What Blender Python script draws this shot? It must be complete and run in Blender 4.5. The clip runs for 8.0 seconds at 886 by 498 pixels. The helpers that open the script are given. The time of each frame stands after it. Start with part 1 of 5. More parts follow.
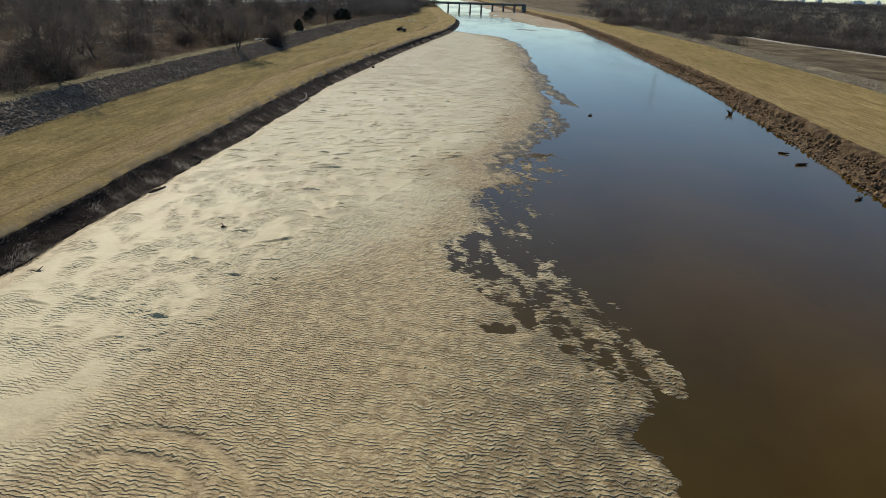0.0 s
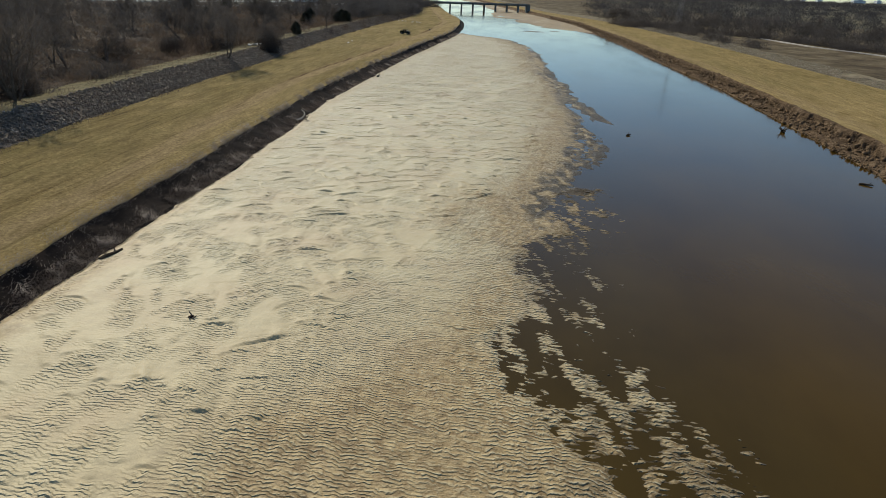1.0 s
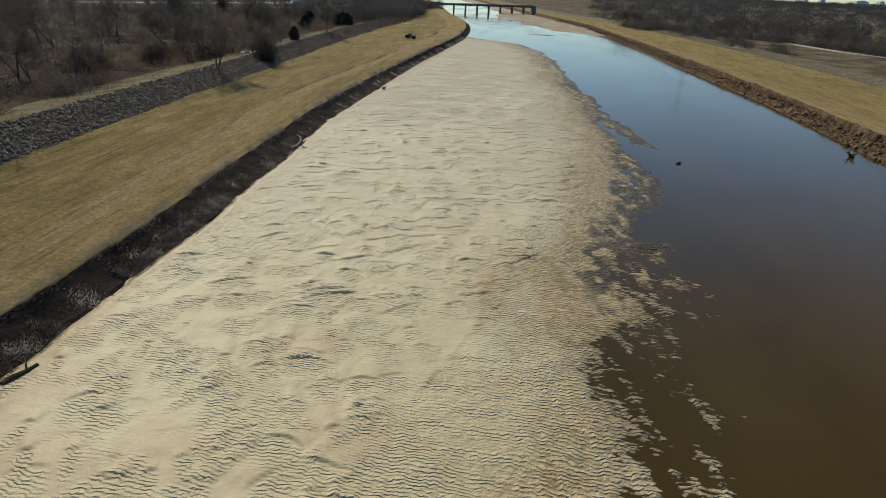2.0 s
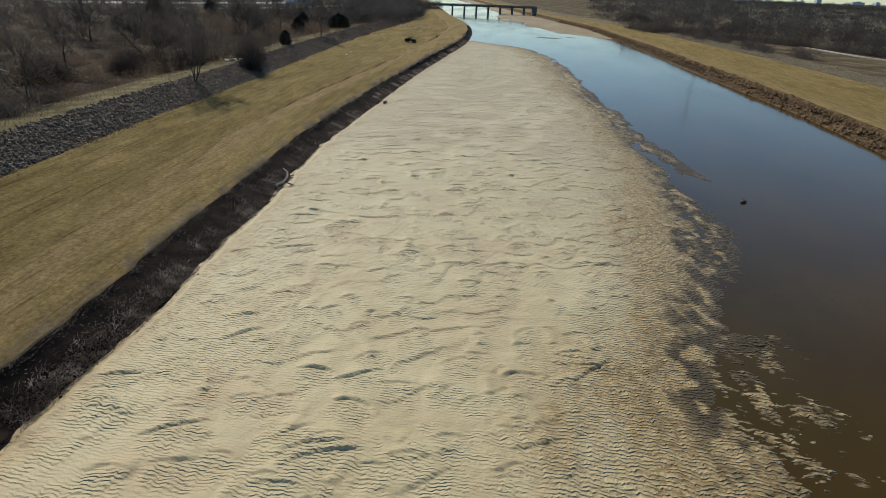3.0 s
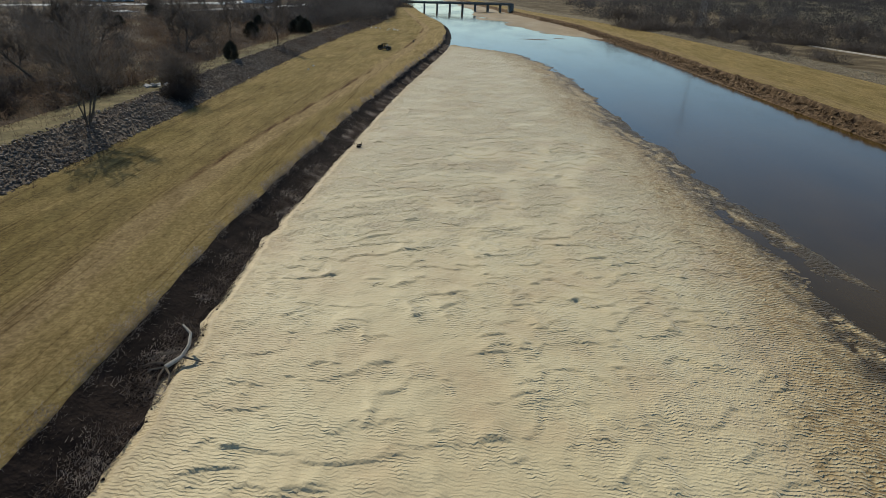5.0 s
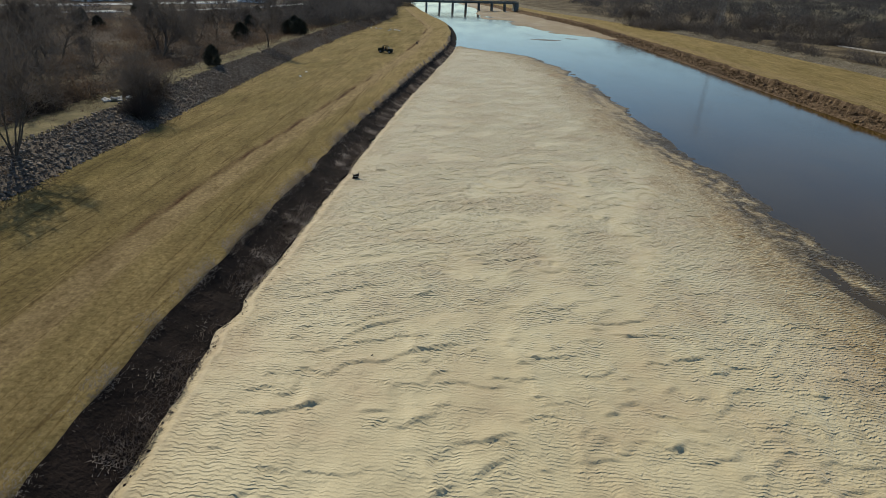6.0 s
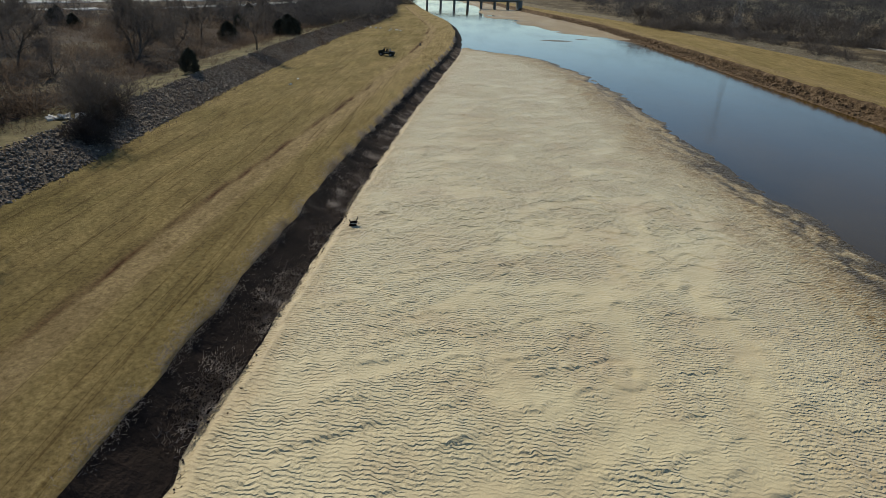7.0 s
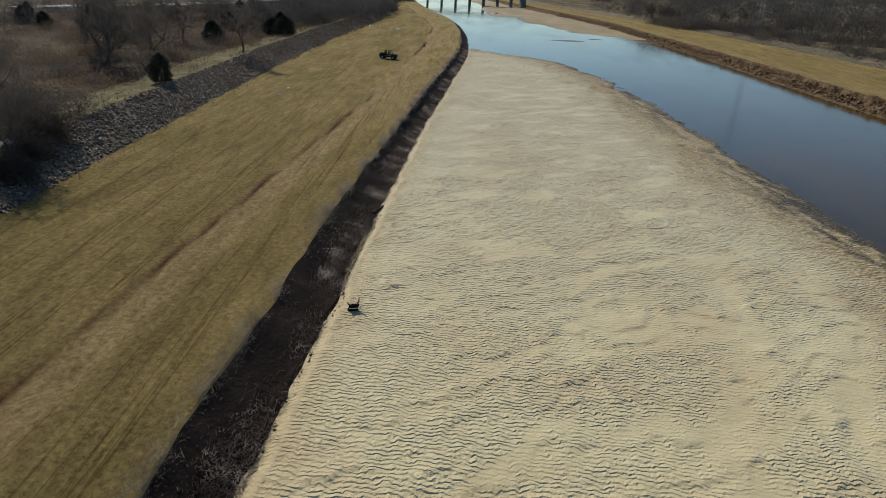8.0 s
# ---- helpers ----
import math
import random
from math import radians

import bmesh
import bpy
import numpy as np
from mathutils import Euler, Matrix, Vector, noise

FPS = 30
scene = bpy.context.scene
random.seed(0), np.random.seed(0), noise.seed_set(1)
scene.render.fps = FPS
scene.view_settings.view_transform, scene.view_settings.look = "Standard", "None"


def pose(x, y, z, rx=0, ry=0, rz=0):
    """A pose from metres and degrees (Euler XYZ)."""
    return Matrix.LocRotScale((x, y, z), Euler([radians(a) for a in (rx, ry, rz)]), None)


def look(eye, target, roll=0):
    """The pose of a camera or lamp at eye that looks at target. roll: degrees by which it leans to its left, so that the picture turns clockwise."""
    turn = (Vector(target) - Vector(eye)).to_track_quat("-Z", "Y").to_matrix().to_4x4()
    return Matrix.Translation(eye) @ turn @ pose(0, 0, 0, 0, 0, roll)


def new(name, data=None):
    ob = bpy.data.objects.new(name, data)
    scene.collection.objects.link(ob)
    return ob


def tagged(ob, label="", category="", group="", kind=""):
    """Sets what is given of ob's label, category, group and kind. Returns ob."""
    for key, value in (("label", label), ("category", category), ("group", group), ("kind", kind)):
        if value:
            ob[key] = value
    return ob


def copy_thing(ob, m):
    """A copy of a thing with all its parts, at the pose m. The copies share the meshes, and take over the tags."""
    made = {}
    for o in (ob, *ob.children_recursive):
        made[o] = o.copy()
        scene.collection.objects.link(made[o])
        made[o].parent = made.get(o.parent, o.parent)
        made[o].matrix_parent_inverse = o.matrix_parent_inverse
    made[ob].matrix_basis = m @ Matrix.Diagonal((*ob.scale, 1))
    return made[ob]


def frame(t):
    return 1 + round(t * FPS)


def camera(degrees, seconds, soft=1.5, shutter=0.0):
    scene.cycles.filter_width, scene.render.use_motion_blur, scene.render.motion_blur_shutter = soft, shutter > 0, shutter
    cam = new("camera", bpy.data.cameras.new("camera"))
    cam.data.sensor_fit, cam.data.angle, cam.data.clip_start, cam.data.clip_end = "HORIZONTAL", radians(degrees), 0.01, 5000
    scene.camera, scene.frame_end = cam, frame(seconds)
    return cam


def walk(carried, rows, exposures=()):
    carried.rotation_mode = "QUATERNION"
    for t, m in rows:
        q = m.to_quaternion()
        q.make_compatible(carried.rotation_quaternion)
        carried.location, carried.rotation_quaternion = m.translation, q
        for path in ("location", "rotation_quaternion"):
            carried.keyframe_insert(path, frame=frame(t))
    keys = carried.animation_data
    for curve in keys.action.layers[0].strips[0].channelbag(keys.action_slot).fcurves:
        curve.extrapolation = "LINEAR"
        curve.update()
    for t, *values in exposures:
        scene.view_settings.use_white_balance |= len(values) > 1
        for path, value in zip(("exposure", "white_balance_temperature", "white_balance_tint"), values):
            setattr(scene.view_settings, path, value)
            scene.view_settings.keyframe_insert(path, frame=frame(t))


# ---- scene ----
cam = camera(72.3, 8.0, soft=0.8)
EXPOSURE = -0.2
PATH = [
    (0, (1.784, 0.7, 17.944), (1.499, 2.51, 17.143), 3.4),
    (0.5, (-0.685, 6.888, 18.019), (-0.968, 8.698, 17.216), 3.4),
    (1, (-3.182, 13.156, 18.048), (-3.462, 14.966, 17.245), 3.4),
    (1.5, (-5.466, 19.41, 18.124), (-5.748, 21.22, 17.322), 3.4),
    (3, (-12.307, 38.863, 18.205), (-12.573, 40.676, 17.403), 3.6),
    (3.5, (-14.362, 45.381, 18.297), (-14.6, 47.198, 17.494), 3.5),
    (4, (-16.301, 51.951, 18.505), (-16.505, 53.771, 17.701), 3.3),
    (4.5, (-18.117, 58.574, 18.609), (-18.297, 60.395, 17.802), 3.2),
    (6, (-22.88, 79.562, 17.776), (-23.063, 81.381, 16.964), 2.9),
    (6.5, (-24.461, 85.799, 17.601), (-24.637, 87.617, 16.786), 3.0),
    (7, (-26.214, 92.664, 17.322), (-26.39, 94.481, 16.505), 3.1),
    (7.5, (-27.917, 98.815, 17.053), (-28.084, 100.632, 16.233), 3.2),
    (8, (-29.734, 105.791, 16.876), (-29.902, 107.605, 16.051), 3.2),
]
walk(cam, [(t, look(eye, target, roll)) for t, eye, target, roll in PATH], exposures=[(0, EXPOSURE + 0.12), (1.5, EXPOSURE + 0.06), (3, EXPOSURE), (8, EXPOSURE)])

# ---- world and sun ----
SUN_ELEVATION, SUN_AZIMUTH = radians(36), radians(-40)  # azimuth from +y, positive towards +x
world = bpy.data.worlds.new("sky")
scene.world = world
world.use_nodes = True
wt = world.node_tree
sky = wt.nodes.new("ShaderNodeTexSky")
sky.sky_type, sky.sun_disc = "NISHITA", False
sky.sun_elevation, sky.sun_rotation = SUN_ELEVATION, SUN_AZIMUTH
sky.air_density, sky.dust_density, sky.ozone_density = 1.0, 0.3, 3.0
tint = wt.nodes.new("ShaderNodeMix")
tint.data_type, tint.blend_type = "RGBA", "MULTIPLY"
tint.inputs[0].default_value = 1.0
tint.inputs[7].default_value = (0.88, 1.0, 1.05, 1)
wt.links.new(sky.outputs[0], tint.inputs[6])
wt.links.new(tint.outputs[2], wt.nodes["Background"].inputs[0])
wt.nodes["Background"].inputs[1].default_value = 0.12
sun = new("sun", bpy.data.lights.new("sun", "SUN"))
sun.data.energy, sun.data.angle, sun.data.color = 5.0, radians(0.6), (1.0, 0.925, 0.74)
towards = Vector((math.sin(SUN_AZIMUTH) * math.cos(SUN_ELEVATION), math.cos(SUN_AZIMUTH) * math.cos(SUN_ELEVATION), math.sin(SUN_ELEVATION)))
sun.matrix_world = look(towards * 500, (0, 0, 0))


# ---- materials ----
def material(name, rough=0.9, spec=0.3):
    m = bpy.data.materials.new(name)
    m.use_nodes = True
    bsdf = m.node_tree.nodes["Principled BSDF"]
    bsdf.inputs["Roughness"].default_value = rough
    bsdf.inputs["Specular IOR Level"].default_value = spec
    return m, m.node_tree, bsdf


def node(tree, kind, **values):
    n = tree.nodes.new(kind)
    for key, value in values.items():
        n.inputs[key].default_value = value
    return n


def place(tree, scale=(1, 1, 1)):
    """World position, stretched."""
    g = tree.nodes.new("ShaderNodeNewGeometry")
    m = tree.nodes.new("ShaderNodeMapping")
    m.inputs["Scale"].default_value = scale
    tree.links.new(g.outputs["Position"], m.inputs["Vector"])
    return m.outputs["Vector"]


def noise_of(tree, vector, scale, detail=4, rough=0.55):
    n = node(tree, "ShaderNodeTexNoise", Scale=scale, Detail=detail, Roughness=rough)
    tree.links.new(vector, n.inputs["Vector"])
    return n.outputs["Fac"]


def ramp(tree, fac, stops):
    r = tree.nodes.new("ShaderNodeValToRGB")
    els = r.color_ramp.elements
    while len(els) < len(stops):
        els.new(0.5)
    for e, (p, c) in zip(els, stops):
        e.position = p
        e.color = (*c, 1) if len(c) == 3 else c
    tree.links.new(fac, r.inputs["Fac"])
    return r.outputs["Color"]


def blend(tree, fac, a, b, mode="MIX"):
    m = tree.nodes.new("ShaderNodeMix")
    m.data_type, m.blend_type = "RGBA", mode
    for value, socket in ((fac, m.inputs[0]), (a, m.inputs[6]), (b, m.inputs[7])):
        if isinstance(value, (int, float)):
            socket.default_value = value
        elif isinstance(value, tuple):
            socket.default_value = (*value, 1)
        else:
            tree.links.new(value, socket)
    return m.outputs[2]


def bump(tree, bsdf, height, strength, distance):
    b = node(tree, "ShaderNodeBump", Strength=strength, Distance=distance)
    tree.links.new(height, b.inputs["Height"])
    tree.links.new(b.outputs["Normal"], bsdf.inputs["Normal"])


def attribute(tree, name):
    a = tree.nodes.new("ShaderNodeAttribute")
    a.attribute_name = name
    return a.outputs["Fac"]


def grained(name, stops, scale, rough=0.9, fine=None, bump_by=(0.4, 0.05), stretch=(1, 1, 1), spec=0.05):
    """A material with two scales of colour variation and a fine relief."""
    m, t, b = material(name, rough, spec)
    v = place(t, stretch)
    big = ramp(t, noise_of(t, v, scale, 5), stops)
    small = noise_of(t, v, (fine or scale * 9), 4, 0.65)
    tone = ramp(t, small, [(0.25, (0.72, 0.72, 0.72)), (0.75, (1.28, 1.28, 1.28))])
    t.links.new(blend(t, 1.0, big, tone, "MULTIPLY"), b.inputs["Base Color"])
    bump(t, b, small, *bump_by)
    return m


def sand_material():
    m, t, b = material("river_sand", 0.7, 0.5)
    v = place(t)

    def math_of(kind, a, b, c=None):
        n = t.nodes.new("ShaderNodeMath")
        n.operation = kind
        for k, value in enumerate((a, b, c)):
            if isinstance(value, (int, float)):
                n.inputs[k].default_value = value
            elif value is not None:
                t.links.new(value, n.inputs[k])
        return n.outputs[0]

    # current ripples: a steep upstream face and a long back, with winding crests that fork;
    # 0.21 m apart on the bar, 0.25 m along its wet edge
    split = t.nodes.new("ShaderNodeSeparateXYZ")
    t.links.new(v, split.inputs[0])

    def ripples(per_metre):
        winding = math_of("MULTIPLY", noise_of(t, place(t, (1.0, 0.5, 0)), 0.35, 2, 0.5), 4.0)
        wriggle = math_of("MULTIPLY_ADD", noise_of(t, place(t, (1.0, 0.6, 0)), 2.1, 2, 0.5), 2.4, winding)
        nick = math_of("MULTIPLY_ADD", noise_of(t, place(t, (1.0, 0.7, 0)), 4.5, 1, 0.5), 0.55, wriggle)
        phase = math_of("FRACT", math_of("MULTIPLY_ADD", split.outputs["Y"], per_metre, nick), 0.0)
        steep, back = math_of("DIVIDE", phase, 0.38), math_of("DIVIDE", math_of("SUBTRACT", 1.0, phase), 0.62)
        broken = ramp(t, noise_of(t, place(t, (1.0, 1.5, 0)), 2.2, 3, 0.6), [(0.36, (0.25, 0.25, 0.25)), (0.56, (1.05, 1.05, 1.05))])
        return math_of("MULTIPLY", math_of("MINIMUM", steep, back), broken)

    fine_set, wide_set = ripples(4.7), math_of("MULTIPLY", ripples(4.0), 1.2)
    coarse = attribute(t, "coarse")
    mixed = math_of("ADD", math_of("MULTIPLY", fine_set, math_of("SUBTRACT", 1.0, coarse)), math_of("MULTIPLY", wide_set, coarse))
    height = math_of("MULTIPLY", mixed, attribute(t, "ripple"))
    lumpy = noise_of(t, place(t, (1.0, 0.75, 0)), 0.9, 4, 0.55)
    # troughs take more of the damp colour; ripple shade is put in with it
    moist_shade = math_of("MULTIPLY", attribute(t, "moist_shade"), math_of("SUBTRACT", 1.35, height))
    patch = noise_of(t, v, 0.18, 5, 0.6)
    dry = ramp(t, patch, [(0.3, (0.420, 0.326, 0.190)), (0.5, (0.456, 0.378, 0.224)), (0.7, (0.490, 0.420, 0.256))])
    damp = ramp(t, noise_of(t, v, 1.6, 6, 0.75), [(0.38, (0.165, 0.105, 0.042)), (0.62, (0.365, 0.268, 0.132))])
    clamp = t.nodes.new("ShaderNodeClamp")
    t.links.new(moist_shade, clamp.inputs[0])
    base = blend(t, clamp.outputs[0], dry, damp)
    wet = attribute(t, "wet")
    base = blend(t, wet, base, (0.062, 0.043, 0.021))
    fine = noise_of(t, v, 14, 5, 0.7)
    tone = ramp(t, fine, [(0.25, (0.86, 0.86, 0.86)), (0.75, (1.12, 1.12, 1.12))])
    t.links.new(blend(t, 1.0, base, tone, "MULTIPLY"), b.inputs["Base Color"])
    r = node(t, "ShaderNodeMapRange")
    r.inputs["To Min"].default_value, r.inputs["To Max"].default_value = 0.62, 0.5
    t.links.new(wet, r.inputs["Value"])
    t.links.new(r.outputs[0], b.inputs["Roughness"])
    gloss = node(t, "ShaderNodeMapRange")
    gloss.inputs["To Min"].default_value, gloss.inputs["To Max"].default_value = 0.2, 0.25
    t.links.new(clamp.outputs[0], gloss.inputs["Value"])
    t.links.new(math_of("MULTIPLY_ADD", wet, -0.1, gloss.outputs[0]), b.inputs["Specular IOR Level"])
    bump(t, b, math_of("MULTIPLY_ADD", lumpy, 1.4, math_of("MULTIPLY_ADD", fine, 0.10, height)), 1.0, 0.058)
    # dry grains scatter low light forward; damp sand does not
    dusty = node(t, "ShaderNodeMapRange")
    dusty.inputs["To Min"].default_value, dusty.inputs["To Max"].default_value = 0.40, 0.02
    t.links.new(clamp.outputs[0], dusty.inputs["Value"])
    t.links.new(dusty.outputs[0], b.inputs["Sheen Weight"])
    b.inputs["Sheen Roughness"].default_value = 0.4
    b.inputs["Sheen Tint"].default_value = (1.0, 0.93, 0.80, 1)
    return m


def water_material():
    m, t, b = material("muddy_water", 0.07, 0.4)
    b.inputs["IOR"].default_value = 1.25
    b.inputs["Specular Tint"].default_value = (1.0, 0.74, 0.44, 1)  # warm tint put on the reflections, takes sky blue out of near water
    v = place(t)
    murk = noise_of(t, place(t, (1, 0.6, 1)), 0.09, 5, 0.6)
    deep = ramp(t, murk, [(0.3, (0.041, 0.0225, 0.0022)), (0.7, (0.066, 0.038, 0.0045))])
    shallow = ramp(t, murk, [(0.3, (0.034, 0.0215, 0.005)), (0.7, (0.058, 0.037, 0.009))])
    t.links.new(blend(t, attribute(t, "shallow"), deep, shallow), b.inputs["Base Color"])
    # breaths of wind roughen the surface in long patches
    wind = node(t, "ShaderNodeMapRange")
    wind.inputs["From Min"].default_value, wind.inputs["From Max"].default_value = 0.42, 0.66
    wind.inputs["To Min"].default_value, wind.inputs["To Max"].default_value = 0.07, 0.14
    t.links.new(noise_of(t, place(t, (1.0, 0.25, 1)), 0.07, 5, 0.65), wind.inputs["Value"])
    t.links.new(wind.outputs[0], b.inputs["Roughness"])
    h = noise_of(t, place(t, (1.0, 0.5, 1)), 2.2, 4, 0.6)
    bump(t, b, h, 0.22, 0.03)
    return m


def along_bank(tree, scale):
    """World position turned to the terrace's run, then stretched along it."""
    m = tree.nodes.new("ShaderNodeMapping")
    m.inputs["Rotation"].default_value = (0, 0, radians(-4.8))
    tree.links.new(place(tree), m.inputs["Vector"])
    n = tree.nodes.new("ShaderNodeMapping")
    n.inputs["Scale"].default_value = scale
    tree.links.new(m.outputs["Vector"], n.inputs["Vector"])
    return n.outputs["Vector"]


def terrace_material(name, dark, mid, light):
    m, t, b = material(name, 0.95, 0.05)
    v = place(t, (1, 0.3, 1))
    big = ramp(t, noise_of(t, v, 0.22, 6, 0.6), [(0.32, dark), (0.5, mid), (0.68, light)])
    green = ramp(t, noise_of(t, v, 0.5, 5, 0.6), [(0.3, (0.125, 0.100, 0.034)), (0.7, (0.23, 0.172, 0.064))])
    base = blend(t, attribute(t, "green"), big, green)
    soil = ramp(t, noise_of(t, v, 1.5, 5, 0.6), [(0.3, (0.245, 0.176, 0.085)), (0.7, (0.33, 0.245, 0.125))])
    base = blend(t, attribute(t, "track"), base, soil)
    base = blend(t, attribute(t, "rut"), base, (0.07, 0.03, 0.014))
    streak = noise_of(t, along_bank(t, (1, 0.2, 1)), 1.2, 5, 0.65)
    tone = ramp(t, streak, [(0.34, (0.80, 0.78, 0.75)), (0.66, (1.18, 1.18, 1.17))])
    base = blend(t, 1.0, base, tone, "MULTIPLY")
    tuft = noise_of(t, along_bank(t, (1, 0.9, 1)), 3.2, 8, 0.84)
    tone = ramp(t, tuft, [(0.36, (0.52, 0.50, 0.46)), (0.64, (1.42, 1.42, 1.42))])
    # thin broken lines left by the mower
    lines = ramp(t, noise_of(t, along_bank(t, (1, 0.012, 1)), 0.9, 3, 0.5), [(0.485, (1, 1, 1)), (0.50, (0.50, 0.45, 0.38)), (0.515, (1, 1, 1))])
    base = blend(t, 0.8, base, lines, "MULTIPLY")
    t.links.new(blend(t, 1.0, base, tone, "MULTIPLY"), b.inputs["Base Color"])
    bump(t, b, tuft, 1.0, 0.26)
    return m


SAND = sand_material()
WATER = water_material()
TERRACE = terrace_material("dormant_grass", (0.202, 0.148, 0.060), (0.294, 0.218, 0.098), (0.243, 0.186, 0.080))
STRAWFIELD = terrace_material("straw_grass", (0.22, 0.158, 0.066), (0.335, 0.245, 0.108), (0.27, 0.203, 0.090))
PALEBED = grained("pale_riprap_bed", [(0.3, (0.11, 0.088, 0.058)), (0.7, (0.20, 0.168, 0.115))], 0.4, fine=3, bump_by=(0.6, 0.1))
MEADOW = grained("rough_meadow", [(0.35, (0.058, 0.042, 0.024)), (0.5, (0.10, 0.076, 0.044)), (0.65, (0.155, 0.122, 0.074))], 0.12, fine=1.4, bump_by=(0.7, 0.2))
# dark soil made near-black: the bank face's shade is put into its colour
BANK = grained("dark_shaded_soil", [(0.3, (0.010, 0.0072, 0.0062)), (0.7, (0.026, 0.018, 0.0145))], 0.5, fine=5, bump_by=(0.8, 0.15))
REDBANK = grained("red_bank_soil", [(0.3, (0.060, 0.038, 0.022)), (0.5, (0.13, 0.086, 0.050)), (0.7, (0.215, 0.150, 0.092))], 0.9, fine=4, bump_by=(1.0, 0.5))
RIPBED = grained("riprap_bed", [(0.3, (0.085, 0.069, 0.055)), (0.7, (0.16, 0.132, 0.106))], 0.6, fine=3, bump_by=(0.8, 0.2))
CREST = grained("crest_grass", [(0.34, (0.060, 0.048, 0.024)), (0.5, (0.105, 0.088, 0.042)), (0.66, (0.16, 0.13, 0.066))], 0.3, fine=2.5, bump_by=(0.6, 0.15))
BRUSHLAND = grained("winter_brush_ground", [(0.36, (0.026, 0.018, 0.014)), (0.5, (0.046, 0.031, 0.022)), (0.64, (0.082, 0.064, 0.040))], 0.05, fine=0.9, bump_by=(0.9, 0.5))
FARLAND = grained("far_land", [(0.3, (0.04, 0.034, 0.026)), (0.5, (0.12, 0.105, 0.065)), (0.7, (0.05, 0.043, 0.032))], 0.008, fine=0.12, bump_by=(0.6, 1.0))


# ---- terrain lines (x of each line along y) ----
def line(*points):
    ys, xs = np.array(points, float).T
    fine_y = np.arange(-120, 3300, 2.0)
    k = np.exp(-np.linspace(-2, 2, 13) ** 2)
    flat = np.interp(fine_y, ys, xs)
    padded = np.concatenate([np.full(6, flat[0]), flat, np.full(6, flat[-1])])
    smooth = np.convolve(padded, k / k.sum(), "valid")
    return lambda y: np.interp(y, fine_y, smooth)


def hash2(i, j, seed):
    h = (i.astype(np.int64) * 374761393 + j.astype(np.int64) * 668265263 + seed * 974711) & 0xFFFFFFFF
    h = ((h ^ (h >> 13)) * 1274126177) & 0xFFFFFFFF
    return ((h ^ (h >> 16)) & 0xFFFF) / 65535.0


def vnoise(x, y, seed=0):
    """Smooth value noise, 0 to 1."""
    i, j = np.floor(x), np.floor(y)
    u, v = x - i, y - j
    u, v = u * u * (3 - 2 * u), v * v * (3 - 2 * v)
    a, b = hash2(i, j, seed), hash2(i + 1, j, seed)
    c, d = hash2(i, j + 1, seed), hash2(i + 1, j + 1, seed)
    return (a * (1 - u) + b * u) * (1 - v) + (c * (1 - u) + d * u) * v


def fbm(x, y, seed=0, octaves=4):
    out, amp, total = 0, 1.0, 0
    for k in range(octaves):
        out = out + amp * vnoise(x * 2 ** k, y * 2 ** k, seed + 17 * k)
        total += amp
        amp *= 0.5
    return out / total


def bell(v):
    return np.exp(-v * v)


def step(a, b, v):
    u = np.clip((v - a) / (b - a), 0, 1)
    return u * u * (3 - 2 * u)


FOOT_L = line((-120, -22), (20, -29.3), (28.7, -29.9), (36.8, -30.5), (45, -31.3), (50, -31.8), (57.6, -32.3), (66, -32.6), (76, -34.1), (81, -34.3), (88.8, -34.8), (95, -36.1), (103, -36.9), (112, -37.6), (121, -37.8), (136, -38.3), (147, -38.8), (172, -39.5), (212, -39.7), (245, -39.9), (268.9, -41.1), (303.4, -44.4), (344.3, -50.9), (370, -57.2), (392.1, -63.6), (440, -76), (522.3, -95), (3300, -789.4))
RIP_L = line((-120, -40), (0, -47), (51.4, -51.9), (74.2, -55.2), (103.6, -58.5), (134.3, -61), (165.4, -64.8), (198.2, -67.9), (215.3, -69.9), (262.8, -73.6), (295.1, -74.9), (365.9, -79.3), (428.5, -90.9), (507.6, -107.1), (3300, -805.2))
EDGE = line((-120, 3), (12, 7.2), (20, 8.5), (24, 8.9), (29.6, 8.2), (32.3, 7.2), (35.5, 6.4), (39, 4.6), (43.6, 2.8), (50, 1.6), (60, -0.6), (66, -2.2), (69, -3.0), (71, -0.6), (73.5, 1.8), (75.5, 3.4), (78.5, 2.4), (82, 3.6), (88, 4.5), (92.6, 5.2), (98, 4.2), (102, 2.6), (107, 6.2), (114, 4.8), (121, 3.8), (130, 1.8), (143, 0.9), (150, -0.6), (159, -2.4), (178, -4.2), (198, -7.0), (210, -8.2), (230, -12), (250, -18.5), (256, -24), (261.6, -35), (266.9, -41.5), (287.4, -46.3), (3300, -799.5))
SHORE_R = line((-120, 33), (63.2, 36.6), (101.6, 36), (157.6, 33.8), (196.6, 29.1), (225.2, 25.5), (281.5, 20), (313.2, 15.7), (337, 3.5), (337.6, -6.1), (346.5, -16.6), (391, -28.3), (419.7, -43.1), (527.9, -52.9), (3300, -745.9))
FOOT_R = line((-120, 33.5), (63.3, 37.3), (101.7, 36.7), (157.7, 34.8), (196.5, 30.3), (225.1, 27.3), (281.2, 21.2), (312.8, 16.5), (336.2, 13.4), (379.1, 7.9), (414.8, -0.4), (439.3, -7.8), (477.1, -17.8), (524.8, -32), (3300, -725.8))
RIP_R = line((-120, 68), (150.7, 69.4), (232.4, 59.6), (282.6, 52.2), (332.8, 43), (387.6, 31.9), (434.8, 17.4), (512.1, -12.6), (3300, -709.6))
